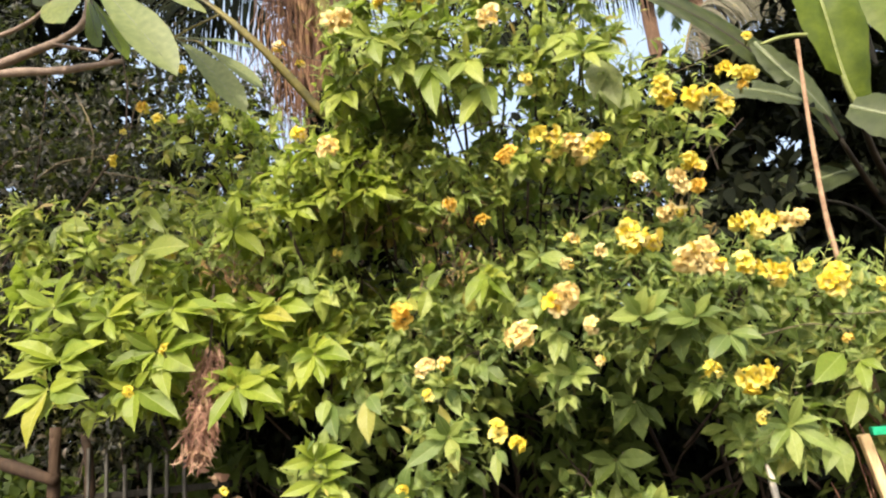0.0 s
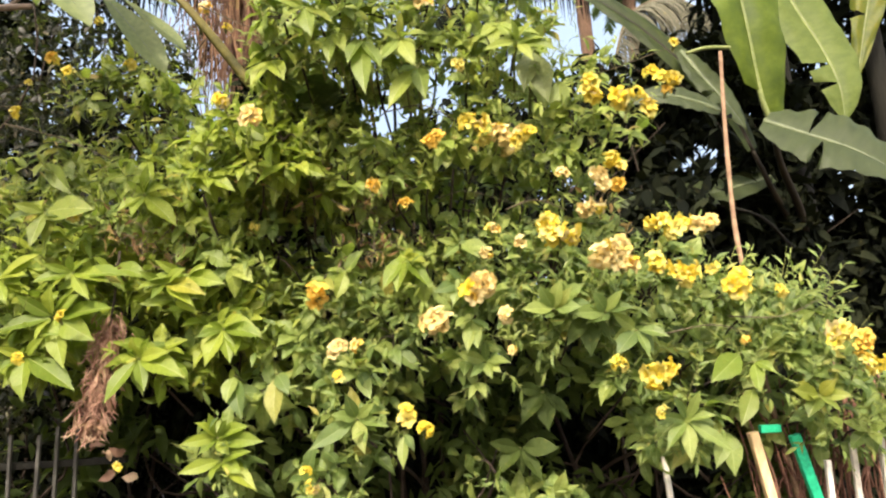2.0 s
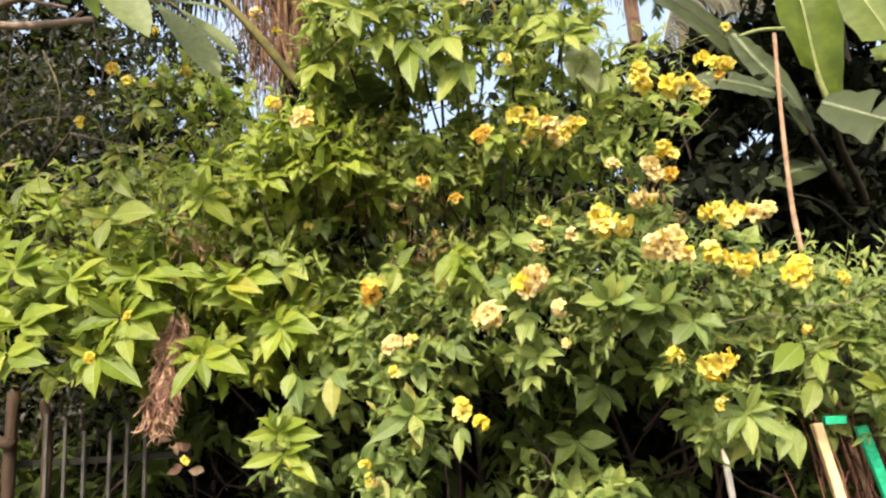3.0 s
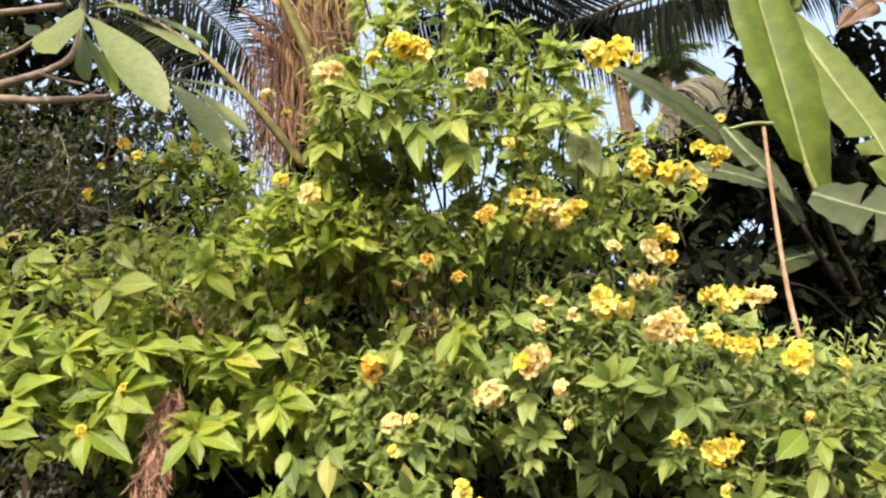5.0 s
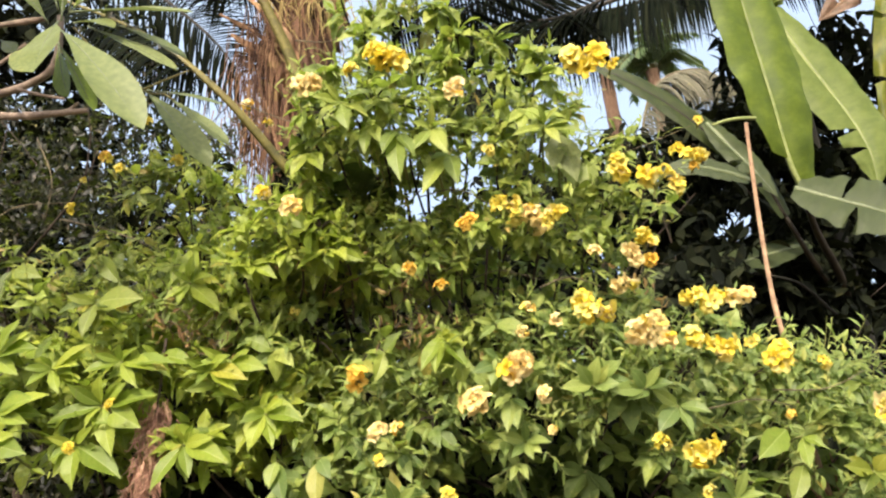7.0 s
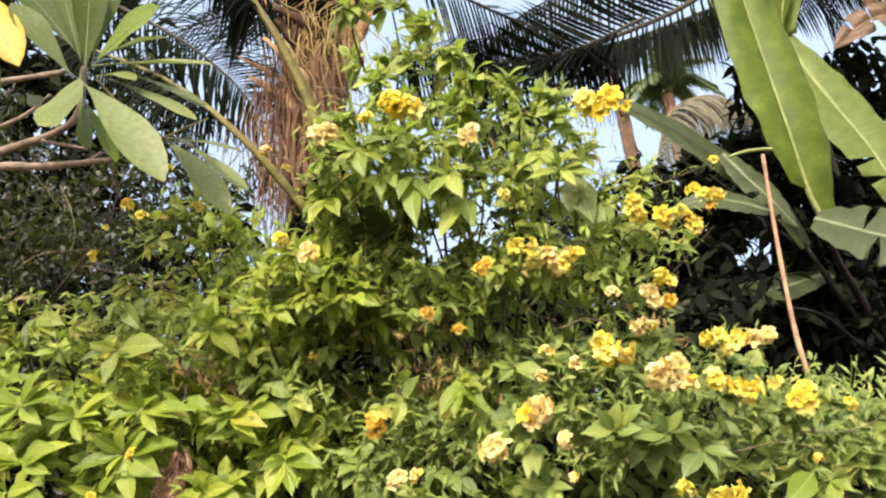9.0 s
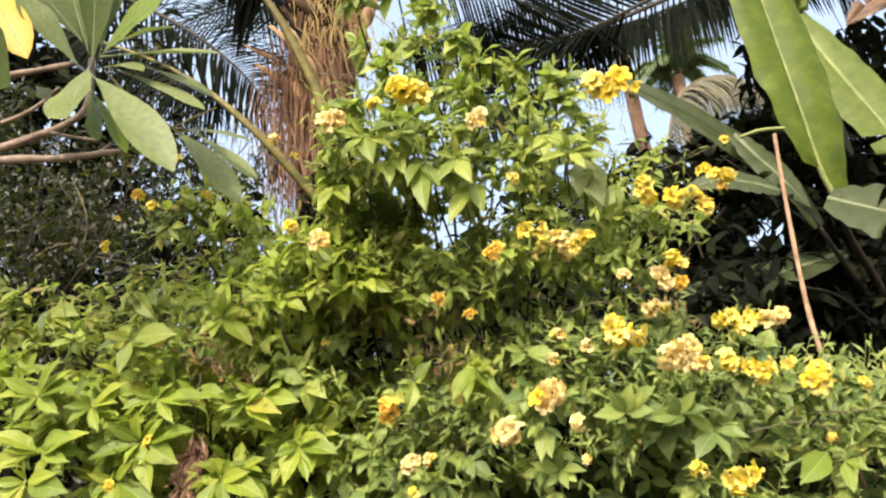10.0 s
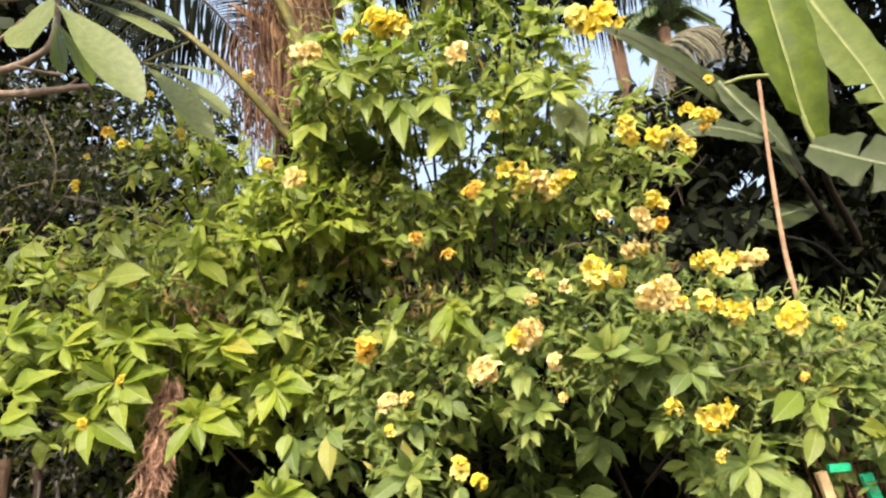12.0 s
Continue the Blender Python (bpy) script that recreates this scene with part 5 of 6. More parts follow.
# fronds that cross the sky to the right, their unlit darkness put into the colour
frond(near_palm, [(3.406, 5.600, 6.259), (2.504, 5.400, 5.560), (1.698, 5.300, 5.203), (1.009, 5.200, 4.901), (0.464, 5.100, 4.293)], 0.9, 54, LEAF_PALM_SHADED, RACHIS_SHADED, 0.04, 0.10, 0.028, 81, 0.05, "broad dark frond", 1.5, True)
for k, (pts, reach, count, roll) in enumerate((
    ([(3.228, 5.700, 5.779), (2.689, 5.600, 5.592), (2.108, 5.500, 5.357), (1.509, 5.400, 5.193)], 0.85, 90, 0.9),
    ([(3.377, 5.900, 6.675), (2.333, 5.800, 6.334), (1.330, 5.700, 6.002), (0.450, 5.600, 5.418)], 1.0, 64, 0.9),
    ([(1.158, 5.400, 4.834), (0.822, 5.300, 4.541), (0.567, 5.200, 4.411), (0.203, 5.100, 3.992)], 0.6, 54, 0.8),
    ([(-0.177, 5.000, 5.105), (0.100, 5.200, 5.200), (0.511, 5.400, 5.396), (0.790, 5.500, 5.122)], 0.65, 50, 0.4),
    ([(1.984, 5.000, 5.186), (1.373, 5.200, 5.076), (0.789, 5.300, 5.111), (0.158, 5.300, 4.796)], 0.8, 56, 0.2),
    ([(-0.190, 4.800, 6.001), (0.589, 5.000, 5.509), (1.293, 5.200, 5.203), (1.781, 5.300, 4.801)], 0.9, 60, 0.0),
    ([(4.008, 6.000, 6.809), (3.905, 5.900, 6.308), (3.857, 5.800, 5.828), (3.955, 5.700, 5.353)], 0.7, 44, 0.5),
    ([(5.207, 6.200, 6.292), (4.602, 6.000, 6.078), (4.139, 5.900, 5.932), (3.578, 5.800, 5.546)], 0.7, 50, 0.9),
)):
    frond(near_palm, pts, reach, count, LEAF_PALM_SHADED, RACHIS_SHADED, 0.024, 0.7, 0.028, 90 + k, roll=roll)

thin_palm = tagged(empty("palm", (2.1, 7.2, 0)), "slender palm with a bare brown trunk", "palm tree")
palm_trunk(thin_palm, (2.3, 7.2, 0), (2.158, 7.200, 6.286), 0.085, 0.07, 6)


def far_palm(label, at, crown, reach, n, mat, seed):
    rng = random.Random(seed)
    c = Vector(crown)
    p = tagged(empty("palm", at), label, "palm tree")
    palm_trunk(p, at, crown, 0.16, 0.12, seed)
    for k in range(n):
        a = 2 * math.pi * k / n + rng.uniform(-0.2, 0.2)
        o = Vector((math.cos(a), math.sin(a), 0))
        e = rng.uniform(-0.1, 0.9)
        frond(p, [c, c + o * reach * 0.45 + Vector((0, 0, reach * (0.25 + 0.4 * e))), c + o * reach + Vector((0, 0, reach * (e - 0.35)))], reach * 0.35, 40, mat, RACHIS, 0.025, 0.5, 0.05, seed + k)


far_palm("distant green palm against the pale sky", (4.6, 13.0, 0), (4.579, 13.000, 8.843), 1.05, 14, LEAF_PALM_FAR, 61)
DRY_FOOT = (2.616, 8.000, 4.792)
dry_palm = tagged(empty("palm", (DRY_FOOT[0], 8.0, 0)), "small palm with one large arching dry beige frond", "palm tree")
palm_trunk(dry_palm, (DRY_FOOT[0], 8.0, 0), DRY_FOOT, 0.12, 0.09, 9)
frond(dry_palm, [(2.616, 8.000, 4.792), (2.929, 8.000, 5.762), (3.473, 8.000, 6.029), (3.981, 8.000, 5.783)], 0.8, 230, FROND_DRY, FROND_STALK, 0.025, 1.5, 0.017, 71, label="dry beige frond")


# ---------------------------------------------------------------- banana plants
def banana_leaf(plant, points, width, facing, mat, seed=0, fold=0.25, torn=3, label="", name="leaf_blade", taper=0.75, stalk=0.0, crumple=1.0, bare=(0.0, 0.0)):
    """A long blade along points with a thick midrib, wavy edges and a few tears; bare: how far up each half begins."""
    rng = random.Random(seed)
    n = 36
    line = bezier(points, n)
    face = Vector(facing).normalized()
    verts, faces, uvs = [], [], []
    tears = {rng.randrange(5, n - 3): rng.choice((-1, 1)) for _ in range(torn)}
    cols = 5
    for sgn in (-1, 1):
        base = len(verts)
        row = 0
        for k, p in enumerate(line):
            t = (line[min(k + 1, n)] - line[max(k - 1, 0)]).normalized()
            side = t.cross(face).normalized()
            up = side.cross(t)
            low = max(stalk, bare[sgn > 0])
            u = max(0.0, (k / n - low) / (1 - low))
            w = width / 2 * (math.sin(math.pi * min(1.0, u * 0.9 + 0.10)) ** taper if k < n else 0.02)
            w = max(w * (0.02 if k / n < low else 1.0), 0.004)
            cut = k in tears and tears[k] == sgn
            for rep in ((0, 1) if cut else (0,)):
                gap = (0.018 if rep else -0.018) if cut else 0.0
                for c in range(cols + 1):
                    v = c / cols
                    ripple = 0.035 * w * math.sin(k * 1.3 + 2 * sgn + c) + 0.10 * w * noise.noise(Vector((k * 0.35, c * 0.5, seed + sgn)))
                    q = p + side * sgn * w * v * math.cos(fold) + up * (w * v * math.sin(fold) * (1 - 0.9 * v) * 1.5 + ripple * v * crumple) + t * (crumple - 1) * 0.4 * ripple * v
                    verts.append(q + t * gap * v * 2 + t * 0.05 * v * w)
                    uvs.append((v * sgn * 0.5 + 0.5, k / n * 6))
                if row and not (rep == 1):
                    a = base + (row - 1) * (cols + 1)
                    for c in range(cols):
                        q4 = (a + c, a + c + 1, a + c + cols + 2, a + c + cols + 1)
                        faces.append(q4 if sgn > 0 else q4[::-1])
                row += 1
    ob = part(name, mesh_of(name, verts, faces, mat, True, uvs), plant, label)
    s = Soup()
    tube(s, [p - (face * 0.004) for p in line], 0.02, 0.004, 7)
    part("midrib", s.mesh("midrib", {BANANA: MIDRIB, BANANA_DEEP: MIDRIB, BANANA_SHADE: RACHIS_SHADED, BANANA_YELLOW: MIDRIB, BANANA_DIM: MIDRIB_DULL, BANANA_DRY: STICK}[mat], True), ob)
    return ob


def banana_stem_shaded(plant, base, top, r0, r1, seed):
    part("false_stem", tube_mesh("false_stem", [base, (Vector(base) + Vector(top)) / 2 + Vector((0.04, 0, 0)), top], r0, r1, SHADED_BROWN, 14, 0.12, 16), plant, "sheathed banana stem darkened as in shade")


banana = tagged(empty("banana_plant", (2.65, 4.8, 0)), "banana plant with huge upright sunlit leaves", "banana plant")
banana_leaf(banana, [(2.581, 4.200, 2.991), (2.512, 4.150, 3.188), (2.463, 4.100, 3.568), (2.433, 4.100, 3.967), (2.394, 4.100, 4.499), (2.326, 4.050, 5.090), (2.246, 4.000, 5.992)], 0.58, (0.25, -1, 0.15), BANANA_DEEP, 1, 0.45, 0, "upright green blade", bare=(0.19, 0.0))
banana_leaf(banana, [(2.784, 4.500, 4.520), (2.853, 4.400, 4.134), (2.959, 4.350, 3.798), (3.050, 4.300, 3.502), (3.087, 4.250, 3.229), (3.085, 4.250, 2.994)], 0.46, (0.0, -1, 0.5), BANANA, 5, 0.25, 2, "broad bright green blade with torn edge")
# The lower blades take the darker copies, which paint the shade on them.
banana_leaf(banana, [(2.433, 4.000, 2.935), (2.632, 3.900, 2.802), (2.853, 3.800, 2.655), (3.132, 3.700, 2.397)], 0.52, (0.45, -1, 0.15), BANANA_DIM, 3, 0.2, 2, "drooping grey-green blade")
banana_leaf(banana, [(2.530, 4.400, 2.880), (2.381, 4.350, 3.177), (2.113, 4.300, 3.454), (1.816, 4.250, 3.720), (1.502, 4.200, 3.928), (1.290, 4.200, 4.044)], 0.24, (0.2, -1, 0.35), BANANA_SHADE, 4, 0.3, 1, "green blade, darkened as in shade, seen nearly edge-on")
banana_leaf(banana, [(2.774, 4.700, 2.770), (2.331, 4.500, 2.641), (1.887, 4.300, 2.541), (1.524, 4.200, 2.500)], 0.27, (0, -1, 0.7), BANANA_DIM, 5, 0.2, 2, "shaded blade")
banana_leaf(banana, [(2.168, 4.000, 3.014), (1.995, 3.950, 3.066), (1.785, 3.900, 3.093), (1.558, 3.900, 3.046)], 0.17, (0.1, -1, 0.4), BANANA_DIM, 11, 0.2, 1, "pale drooping blade")
banana_leaf(banana, [(2.058, 4.200, 3.508), (2.147, 4.150, 3.319), (2.246, 4.100, 3.129), (2.370, 4.100, 2.925)], 0.22, (0.2, -1, 0.3), BANANA_DIM, 12, 0.2, 2, "shaded drooping blade")
# Both stalks take the unlit stalk colour in place of shade.
part("leaf_stalk", tube_mesh("leaf_stalk", [(2.581, 4.200, 2.991), (2.708, 4.400, 2.763), (3.02, 4.80, 2.45), (3.17, 5.08, 1.95)], 0.016, 0.035, RACHIS_SHADED, 9), banana, "leaf stalk darkened as in shade")
part("leaf_stalk", tube_mesh("leaf_stalk", [(2.530, 4.400, 2.880), (2.75, 4.62, 2.62), (3.02, 4.90, 2.35), (3.17, 5.08, 1.9)], 0.014, 0.032, RACHIS_SHADED, 9), banana, "leaf stalk darkened as in shade")
part("dead_stalk", tube_mesh("dead_stalk", [(2.012, 4.000, 3.399), (2.157, 4.000, 3.428), (2.410, 4.100, 3.462)], 0.009, 0.014, MIDRIB, 7), banana, "thin curved green stalk")
part("stalk", tube_mesh("stalk", [(2.207, 4.300, 2.497), (2.501, 4.350, 2.416), (2.710, 4.400, 2.208)], 0.008, 0.012, SHADED_BROWN, 7), banana, "thin arching stalk")

stick = tagged(new("stick", tube_mesh("stick", [(2.155, 3.850, 3.323), (2.013, 3.600, 2.747), (1.865, 3.300, 2.192), (1.816, 3.150, 1.874), (1.829, 3.100, 1.346), (2.05, 3.05, 0.0)], 0.011, 0.014, STICK, 8, 0.25, 30)), "thin straight tan stick leaning up to the banana leaves", "stick")

rear_banana = tagged(empty("banana_plant", (4.2, 5.4, 0)), "banana plant with dry brown and yellowing leaves", "banana plant")
banana_stem_shaded(rear_banana, (4.1, 5.4, 0), (4.05, 5.3, 4.7), 0.11, 0.07, 7)
banana_leaf(rear_banana, [(4.05, 5.3, 4.65), (4.460, 4.900, 4.916), (4.011, 4.800, 4.826), (3.643, 4.800, 4.805), (3.297, 4.800, 4.572)], 0.5, (0, -1, 0.3), BANANA_DRY, 8, 0.6, 16, "crumpled dry brown blade", crumple=5.0)
banana_leaf(rear_banana, [(4.05, 5.3, 4.65), (4.094, 4.750, 5.270), (3.799, 4.650, 4.528), (3.599, 4.600, 3.973), (3.429, 4.600, 3.414)], 0.32, (-0.2, -1, 0.2), BANANA_YELLOW, 9, 0.3, 7, "yellowing blade", crumple=4.0)
# Added upper blades, placed out of view to shade the undergrowth below.
for k in range(4):
    a = -0.9 + k * 0.75
    o = Vector((math.cos(a), math.sin(a), 0))
    c = Vector((2.95, 4.85, 4.75))
    banana_leaf(banana, [c, c + o * 0.35 + Vector((0, 0, 0.9)), c + o * 1.1 + Vector((0, 0, 1.3)), c + o * 1.9 + Vector((0, 0, 0.95))], 0.6, o * -0.5 + Vector((0, 0, 1)), BANANA, 20 + k, 0.2, 3)
banana_stem_shaded(banana, (3.25, 5.2, 0), (3.05, 4.95, 4.8), 0.11, 0.06, 2)


# ---------------------------------------------------------------- frangipani branch
plumeria = tagged(empty("frangipani_tree", (-2.6, 3.0, 0)), "frangipani with bare pinkish branches and long leathery leaves", "tree")
for pts, r0, r1 in (
    (((-2.600, 3.000, 0.000), (-2.550, 2.950, 1.600), (-2.462, 2.900, 3.222)), 0.07, 0.045),
    (((-2.462, 2.900, 3.222), (-2.139, 2.860, 3.270), (-1.822, 2.820, 3.317), (-1.611, 2.800, 3.361), (-1.497, 2.790, 3.454), (-1.481, 2.770, 3.697)), 0.023, 0.016),
    (((-2.462, 2.900, 3.222), (-1.811, 2.600, 3.099), (-1.500, 2.580, 3.062), (-1.330, 2.560, 3.049), (-1.179, 2.550, 3.045)), 0.022, 0.011),
    (((-1.304, 2.560, 3.051), (-1.266, 2.560, 3.063), (-1.223, 2.550, 3.086)), 0.009, 0.006),
    (((-1.485, 2.520, 3.160), (-1.403, 2.540, 3.138), (-1.296, 2.560, 3.117)), 0.009, 0.006),
    (((-2.412, 2.950, 3.835), (-1.839, 2.600, 3.545), (-1.614, 2.560, 3.521), (-1.383, 2.500, 3.488)), 0.018, 0.012),
    (((-1.983, 2.650, 3.289), (-1.712, 2.650, 3.359), (-1.556, 2.650, 3.475)), 0.012, 0.008),
):
    part("branch", tube_mesh("branch", pts, r0, r1, BARK_PINK, 9, 0.25, 18), plumeria)


def long_leaf(parent, a, b, facing, k=0, mat=LEAF_PLUMERIA, wide=1.0):
    a, b = Vector(a), Vector(b)
    outline = [(t, w) for t, w in SPOON]
    fine = []
    for (t0, w0), (t1, w1) in zip(outline, outline[1:]):
        fine += [(t0 + (t1 - t0) * q / 3, w0 + (w1 - w0) * q / 3) for q in range(3)]
    fine.append(outline[-1])
    droop = (0.10, 0.18, 0.05)[k % 3]
    shape = blade(fine, (0.30, 0.34, 0.27)[k % 3] * wide, (0.22, 0.32, 0.28)[k % 3], droop, 0.0, 0.04)
    m = aimed_pose(a, b, facing, droop)
    leaf = part("leaf", mesh_of("leaf", shape[0], shape[1], mat, True, shape[2]), parent, pose_=m)
    s = Soup()
    tube(s, [m @ Vector((0, u * (1 - 0.25 * droop * u), -droop * u * u)) for u in (-0.08, 0.0, 0.15, 0.3, 0.5, 0.7, 0.85)], 0.0045, 0.0012, 5)
    part("leaf_rib", s.mesh("leaf_rib", MIDRIB_DULL, True), leaf)


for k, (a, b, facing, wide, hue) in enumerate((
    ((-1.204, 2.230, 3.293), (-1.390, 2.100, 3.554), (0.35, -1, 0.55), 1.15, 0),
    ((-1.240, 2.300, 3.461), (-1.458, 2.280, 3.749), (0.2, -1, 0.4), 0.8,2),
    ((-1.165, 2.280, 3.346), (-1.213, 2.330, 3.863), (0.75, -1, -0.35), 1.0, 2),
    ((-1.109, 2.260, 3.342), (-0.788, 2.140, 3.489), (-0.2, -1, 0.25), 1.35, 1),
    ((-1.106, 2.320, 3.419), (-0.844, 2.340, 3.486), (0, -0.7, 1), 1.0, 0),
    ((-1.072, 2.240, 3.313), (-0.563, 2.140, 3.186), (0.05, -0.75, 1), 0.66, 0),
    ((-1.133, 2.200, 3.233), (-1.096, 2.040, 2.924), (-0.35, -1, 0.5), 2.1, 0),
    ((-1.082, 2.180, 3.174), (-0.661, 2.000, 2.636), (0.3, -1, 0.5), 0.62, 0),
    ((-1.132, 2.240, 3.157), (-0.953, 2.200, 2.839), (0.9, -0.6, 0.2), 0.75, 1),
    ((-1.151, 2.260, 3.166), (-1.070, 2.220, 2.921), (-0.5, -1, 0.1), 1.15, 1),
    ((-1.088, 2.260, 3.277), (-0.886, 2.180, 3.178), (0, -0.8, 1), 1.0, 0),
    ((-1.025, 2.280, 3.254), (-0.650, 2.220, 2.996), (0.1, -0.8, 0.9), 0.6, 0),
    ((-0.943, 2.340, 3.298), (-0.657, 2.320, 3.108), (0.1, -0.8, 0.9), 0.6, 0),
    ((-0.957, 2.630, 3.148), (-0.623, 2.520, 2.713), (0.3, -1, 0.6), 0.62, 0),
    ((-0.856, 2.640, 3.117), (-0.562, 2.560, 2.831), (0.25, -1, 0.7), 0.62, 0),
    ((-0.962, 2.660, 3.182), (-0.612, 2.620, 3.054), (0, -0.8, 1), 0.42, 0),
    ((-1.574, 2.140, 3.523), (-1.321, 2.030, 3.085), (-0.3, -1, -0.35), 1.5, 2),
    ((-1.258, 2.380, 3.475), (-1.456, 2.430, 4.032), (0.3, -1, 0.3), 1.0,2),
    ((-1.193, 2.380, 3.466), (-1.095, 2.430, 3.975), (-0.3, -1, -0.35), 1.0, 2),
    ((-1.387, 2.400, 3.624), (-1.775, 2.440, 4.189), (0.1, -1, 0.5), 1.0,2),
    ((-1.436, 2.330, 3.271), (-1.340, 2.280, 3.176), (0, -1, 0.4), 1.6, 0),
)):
    # The third material paints the rosette's shaded leaves darker.
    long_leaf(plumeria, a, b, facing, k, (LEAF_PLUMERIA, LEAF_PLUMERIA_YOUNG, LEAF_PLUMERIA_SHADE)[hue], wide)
long_leaf(plumeria, (-1.584, 2.150, 3.701), (-1.319, 2.100, 3.247), (0.2, -1, 0.3), 1, LEAF_YELLOW, 0.85)
part("petiole", tube_mesh("petiole", [(-1.276, 2.550, 3.468), (-1.130, 2.600, 3.285), (-0.933, 2.600, 3.131)], 0.006, 0.004, RACHIS, 6), plumeria)
part("petiole", tube_mesh("petiole", [(-0.995, 2.610, 3.149), (-0.879, 2.610, 3.197), (-0.767, 2.610, 3.235)], 0.006, 0.004, RACHIS, 6), plumeria)
part("petiole", tube_mesh("petiole", [(-0.938, 2.610, 3.136), (-0.877, 2.610, 3.128), (-0.831, 2.610, 3.094)], 0.005, 0.003, RACHIS, 6), plumeria)


# ---------------------------------------------------------------- fences
def box(name, mat, a, b, w, d):
    """A bar from a to b, w wide and d deep, with its edges a little rounded and uneven."""
    a, b = Vector(a), Vector(b)
    axis = (b - a).normalized()
    side = axis.cross(Vector((0, 1, 0)))
    side = side.normalized() if side.length > 0.1 else Vector((1, 0, 0))
    dep = side.cross(axis)
    c, verts, faces = 0.18, [], []
    ring = [(-1, -1 + c), (-1 + c, -1), (1 - c, -1), (1, -1 + c), (1, 1 - c), (1 - c, 1), (-1 + c, 1), (-1, 1 - c)]
    n = 7
    for k in range(n + 1):
        p = a.lerp(b, k / n)
        g = 1 + 0.06 * noise.noise(p * 7)
        off = side * 0.004 * noise.noise(p * 3.1)
        for u, v in ring:
            verts.append(p + off + side * u * w / 2 * g + dep * v * d / 2 * g)
    for k in range(n):
        for s in range(8):
            q, r = k * 8 + s, k * 8 + (s + 1) % 8
            faces.append((q, r, r + 8, q + 8))
    faces += [tuple(range(8))[::-1], tuple(n * 8 + s for s in range(8))]
    return mesh_of(name, verts, faces, mat)


left_fence = tagged(empty("picket_fence", (-1.2, 3.0, 0)), "weathered grey picket fence in front of the shade", "fence")
rngf = random.Random(8)
for k in range(4, 10):
    x = -1.95 + k * 0.088
    part("picket", box("picket", PICKET_GREY_SHADED, (x, 3.0, 0.0), (x + rngf.uniform(-0.005, 0.03), 3.0, 1.36 + rngf.uniform(-0.04, 0.08)), 0.014, 0.014), left_fence)
# The rail gets its shade from the near-black brown.
part("rail", box("rail", SHADED_BROWN, (-2.3, 3.035, 1.215), (-0.95, 3.035, 1.225), 0.03, 0.03), left_fence, "wooden rail darkened as in shade")
part("post", tube_mesh("post", [(-1.76, 2.97, 0.0), (-1.745, 2.97, 0.8), (-1.735, 2.97, 1.54)], 0.03, 0.026, POST_BROWN_SHADED, 9, 0.3, 16), left_fence, "rough brown wooden post")
part("post", tube_mesh("post", [(-1.62, 3.02, 0.0), (-1.62, 3.02, 0.7), (-1.60, 3.02, 1.3), (-1.63, 3.02, 1.5)], 0.026, 0.018, POST_BROWN_SHADED, 9, 0.3, 16), left_fence, "crooked brown wooden post")
part("rail", tube_mesh("rail", [(-2.290, 2.920, 1.485), (-2.015, 2.920, 1.425), (-1.692, 2.920, 1.309)], 0.03, 0.026, POST_BROWN_SHADED, 9, 0.3, 12), left_fence, "crooked brown branch used as a rail")
for k, (px, py, pz) in enumerate(((-1.084, 2.990, 1.276), (-1.018, 2.990, 1.263), (-0.947, 2.990, 1.248), (-0.975, 2.990, 1.175), (-0.881, 2.990, 1.152))):
    leaf = blade(OVATE, 0.6, 0.7, 0.5, 0.8, 0.3)
    tagged(new("dry_leaf", mesh_of("dry_leaf", leaf[0], leaf[1], LEAF_DRY, True, leaf[2])), "curled brown dead leaf caught on the fence", "leaf", "dead leaves on the fence").matrix_basis = leaf_pose((px, py, pz), (0.5 - 0.3 * k, -0.4, 0.25 - 0.3 * (k % 2)), (0.2, -1, 0.5), 0.07)

right_fence = tagged(empty("fence", (2.0, 2.9, 0)), "fence with white pickets, a cream post and green painted bars", "fence")
part("post", box("post", POST_CREAM, (1.83, 2.85, 0.0), (1.631, 2.850, 1.215), 0.038, 0.036), right_fence, "cream wooden post")
part("green_bar", box("green_bar", GREEN_PAINT, (1.671, 2.870, 1.223), (1.752, 2.870, 1.223), 0.03, 0.03), right_fence, "green painted bar")
part("green_bar", box("green_bar", GREEN_PAINT, (2.06, 2.8, 0.0), (1.772, 2.800, 1.201), 0.04, 0.03), right_fence, "green painted bar")
for k, (px, py, dx) in enumerate(((1.913, 2.850, 1.091), (2.023, 2.850, 1.151), (2.141, 2.850, 1.200))):
    part("picket", box("picket", PICKET_WHITE, (px, py, 0.0), (px, py, dx), 0.021, 0.02), right_fence, "white picket")
low = Vector((1.279, 2.900, 1.140))
part("picket", box("picket", PICKET_WHITE, (low.x + 0.06, 2.9, 0.0), low, 0.022, 0.02), right_fence, "white picket")
for k in range(4):
    x = 2.60 + k * 0.12
    part("picket", box("picket", PICKET_WHITE, (x, 2.85, 0.0), (x, 2.85, 1.27 + 0.03 * (k % 2)), 0.028, 0.022), right_fence, "white picket")

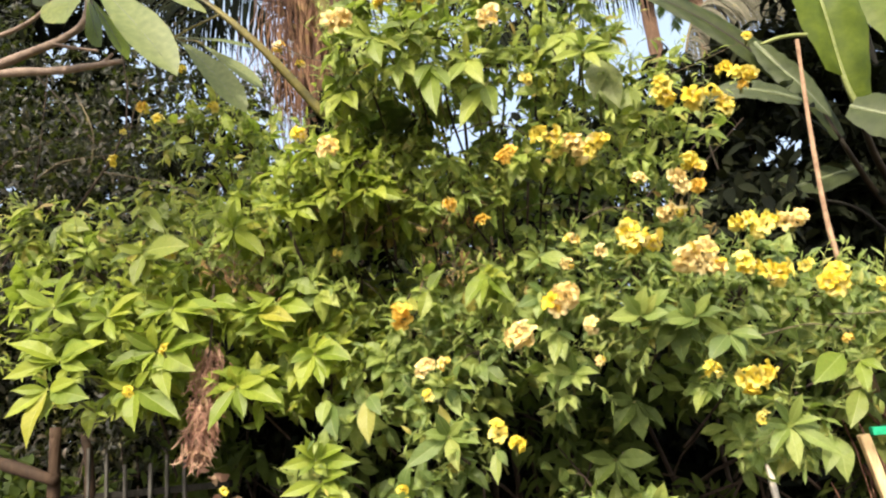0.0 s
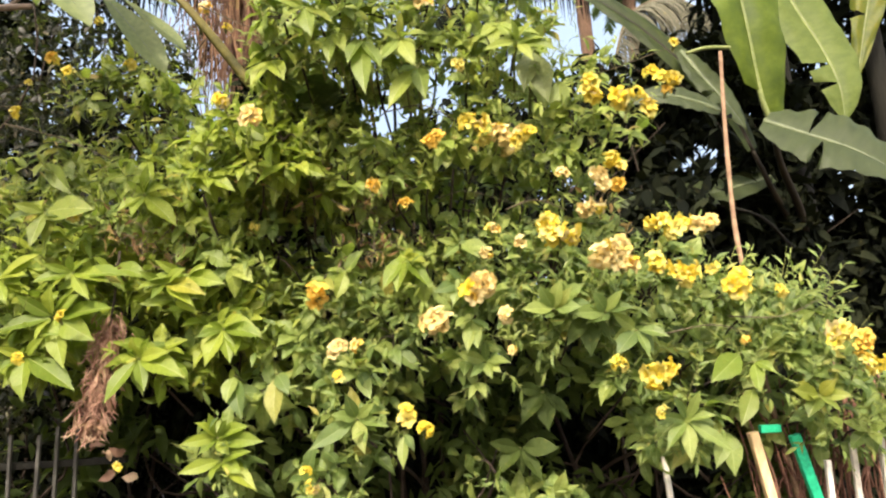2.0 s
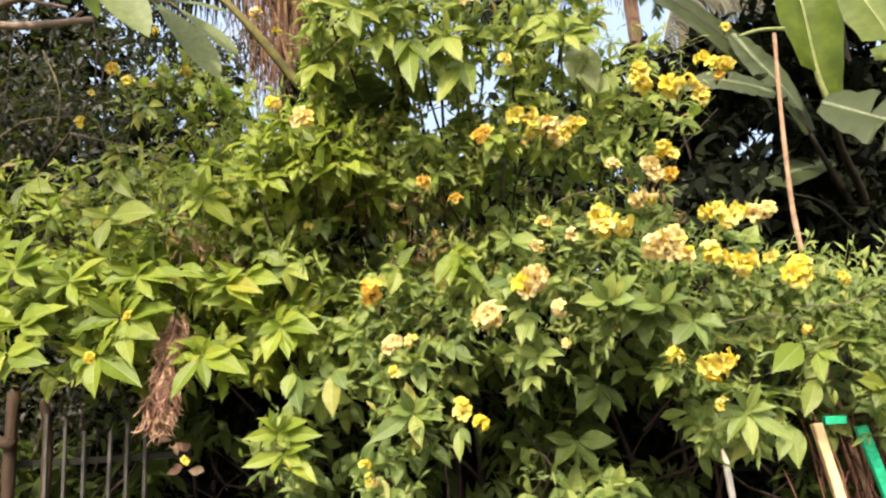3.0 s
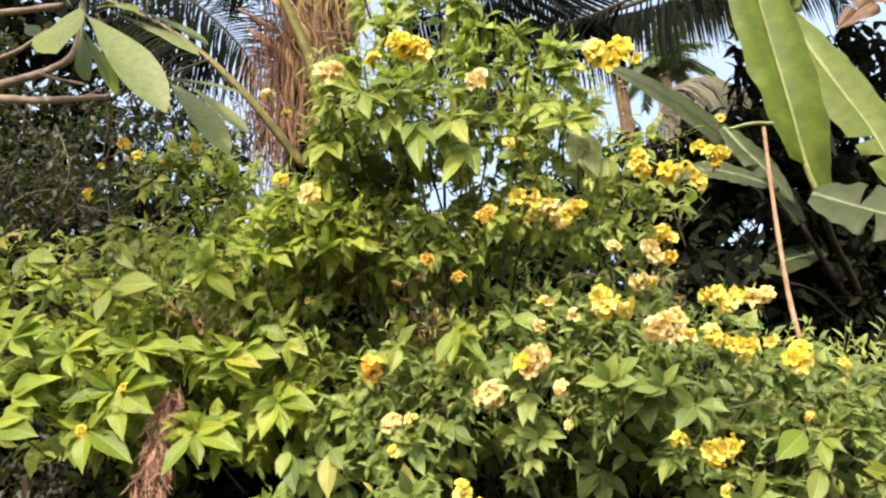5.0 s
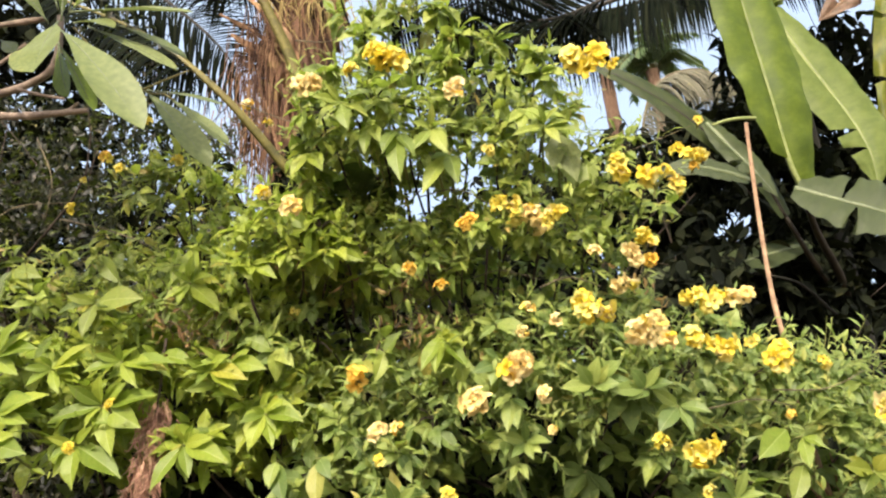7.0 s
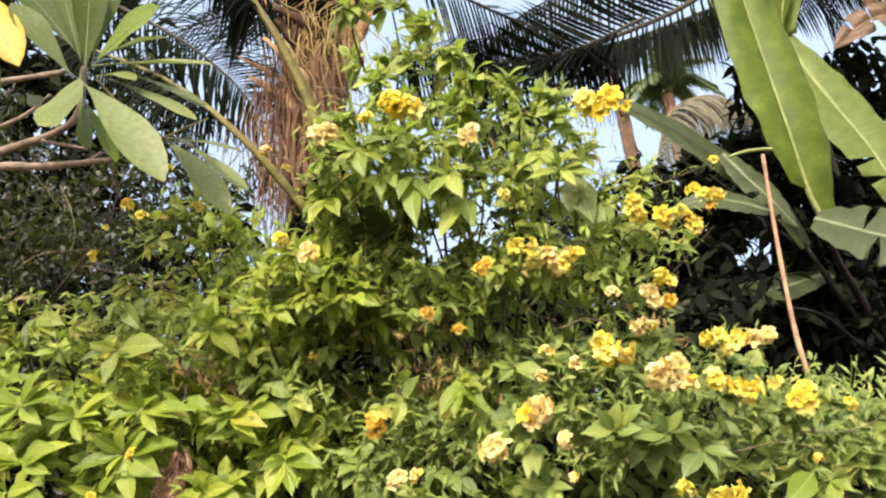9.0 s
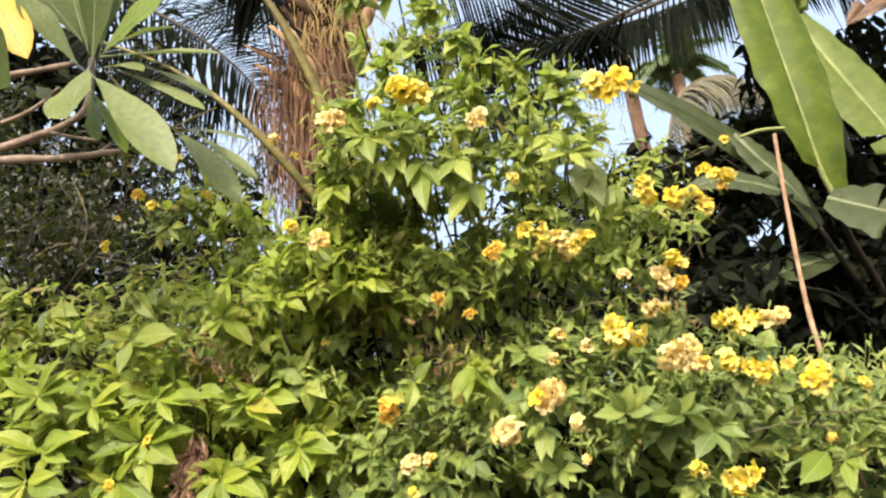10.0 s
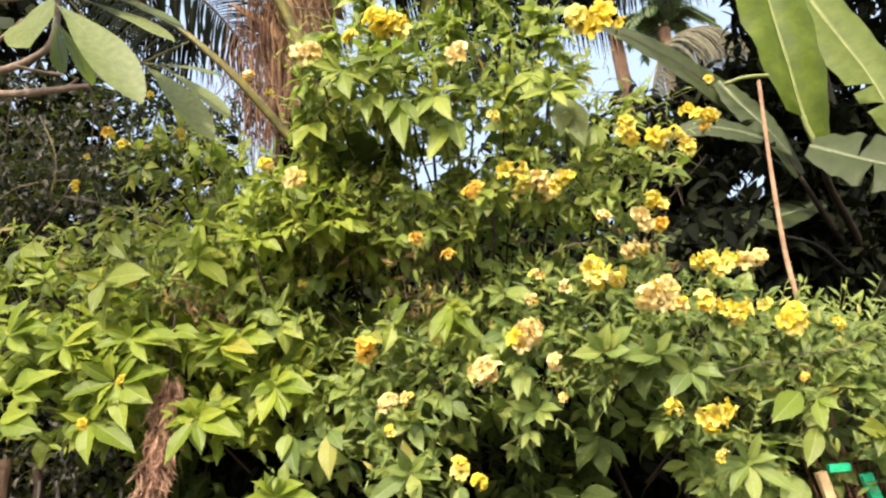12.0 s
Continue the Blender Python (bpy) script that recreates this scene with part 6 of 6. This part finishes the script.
brush = tagged(empty("brushwood", (2.1, 3.2, 0)), "heap of thin dry reddish twigs behind the fence", "brushwood", kind="stuff")
bs = Soup()
for k in range(260):
    a = Vector((rngf.uniform(1.75, 2.9), rngf.uniform(3.0, 3.3), rngf.uniform(0.1, 1.0)))
    b = a + Vector((rngf.uniform(-0.2, 0.2), rngf.uniform(-0.1, 0.1), rngf.uniform(0.25, 0.6)))
    tube(bs, bezier([a, a.lerp(b, 0.5) + ball(rngf) * 0.03, b], 4), 0.006, 0.003, 5)
part("twig_tangle", bs.mesh("twig_tangle", TWIG_RED, True), brush, kind="stuff")


# ---------------------------------------------------------------- dry bundle
def dry_bundle(top, bottom, r):
    rng = random.Random(21)
    a, b = Vector(top), Vector(bottom)
    thing = tagged(empty("dry_leaf_bundle", b), "bundle of withered brown leaves hanging from the shrub", "dry leaves")
    s = Soup()
    shapes = [blade(LANCE, w, 0.8, d, tw, 0.3) for w, d, tw in ((0.16, 0.5, 1.4), (0.10, 0.7, -1.6), (0.22, 0.3, 0.9))]
    strings = Soup()
    for k in range(460):
        u = rng.random() ** 0.8
        p = a.lerp(b, u) + Vector((rng.gauss(0, r * (0.6 + 0.3 * u)), rng.gauss(0, r * 0.35), 0))
        d = Vector((rng.gauss(0, 0.5), rng.gauss(-0.1, 0.4), -1))
        put_leaf(s, rng.choice(shapes), leaf_pose(p, d, ball(rng), rng.uniform(0.03, 0.08)))
    for k in range(150):
        u = rng.random() * 0.8
        p = a.lerp(b, u) + Vector((rng.gauss(0, r * 0.7), rng.gauss(0, r * 0.4), 0))
        e = p + Vector((rng.gauss(0, 0.025), rng.gauss(0, 0.03), -rng.uniform(0.05, 0.13)))
        tube(strings, bezier([p, p.lerp(e, 0.3) + ball(rng) * 0.022, p.lerp(e, 0.7) + ball(rng) * 0.022, e], 8), 0.0024, 0.0014, 4)
    part("withered_tangle", strings.mesh("withered_tangle", DRY_STRING, True), thing, kind="stuff")
    part("withered_leaves", s.mesh("withered_leaves", LEAF_DRY, True), thing, kind="stuff")
    part("stem", tube_mesh("stem", [a + Vector((0, 0.05, 0.25)), a, b], 0.006, 0.003, TWIG_BROWN, 6), thing)


dry_bundle((-0.846, 2.620, 1.797), (-0.918, 2.620, 1.357), 0.038)
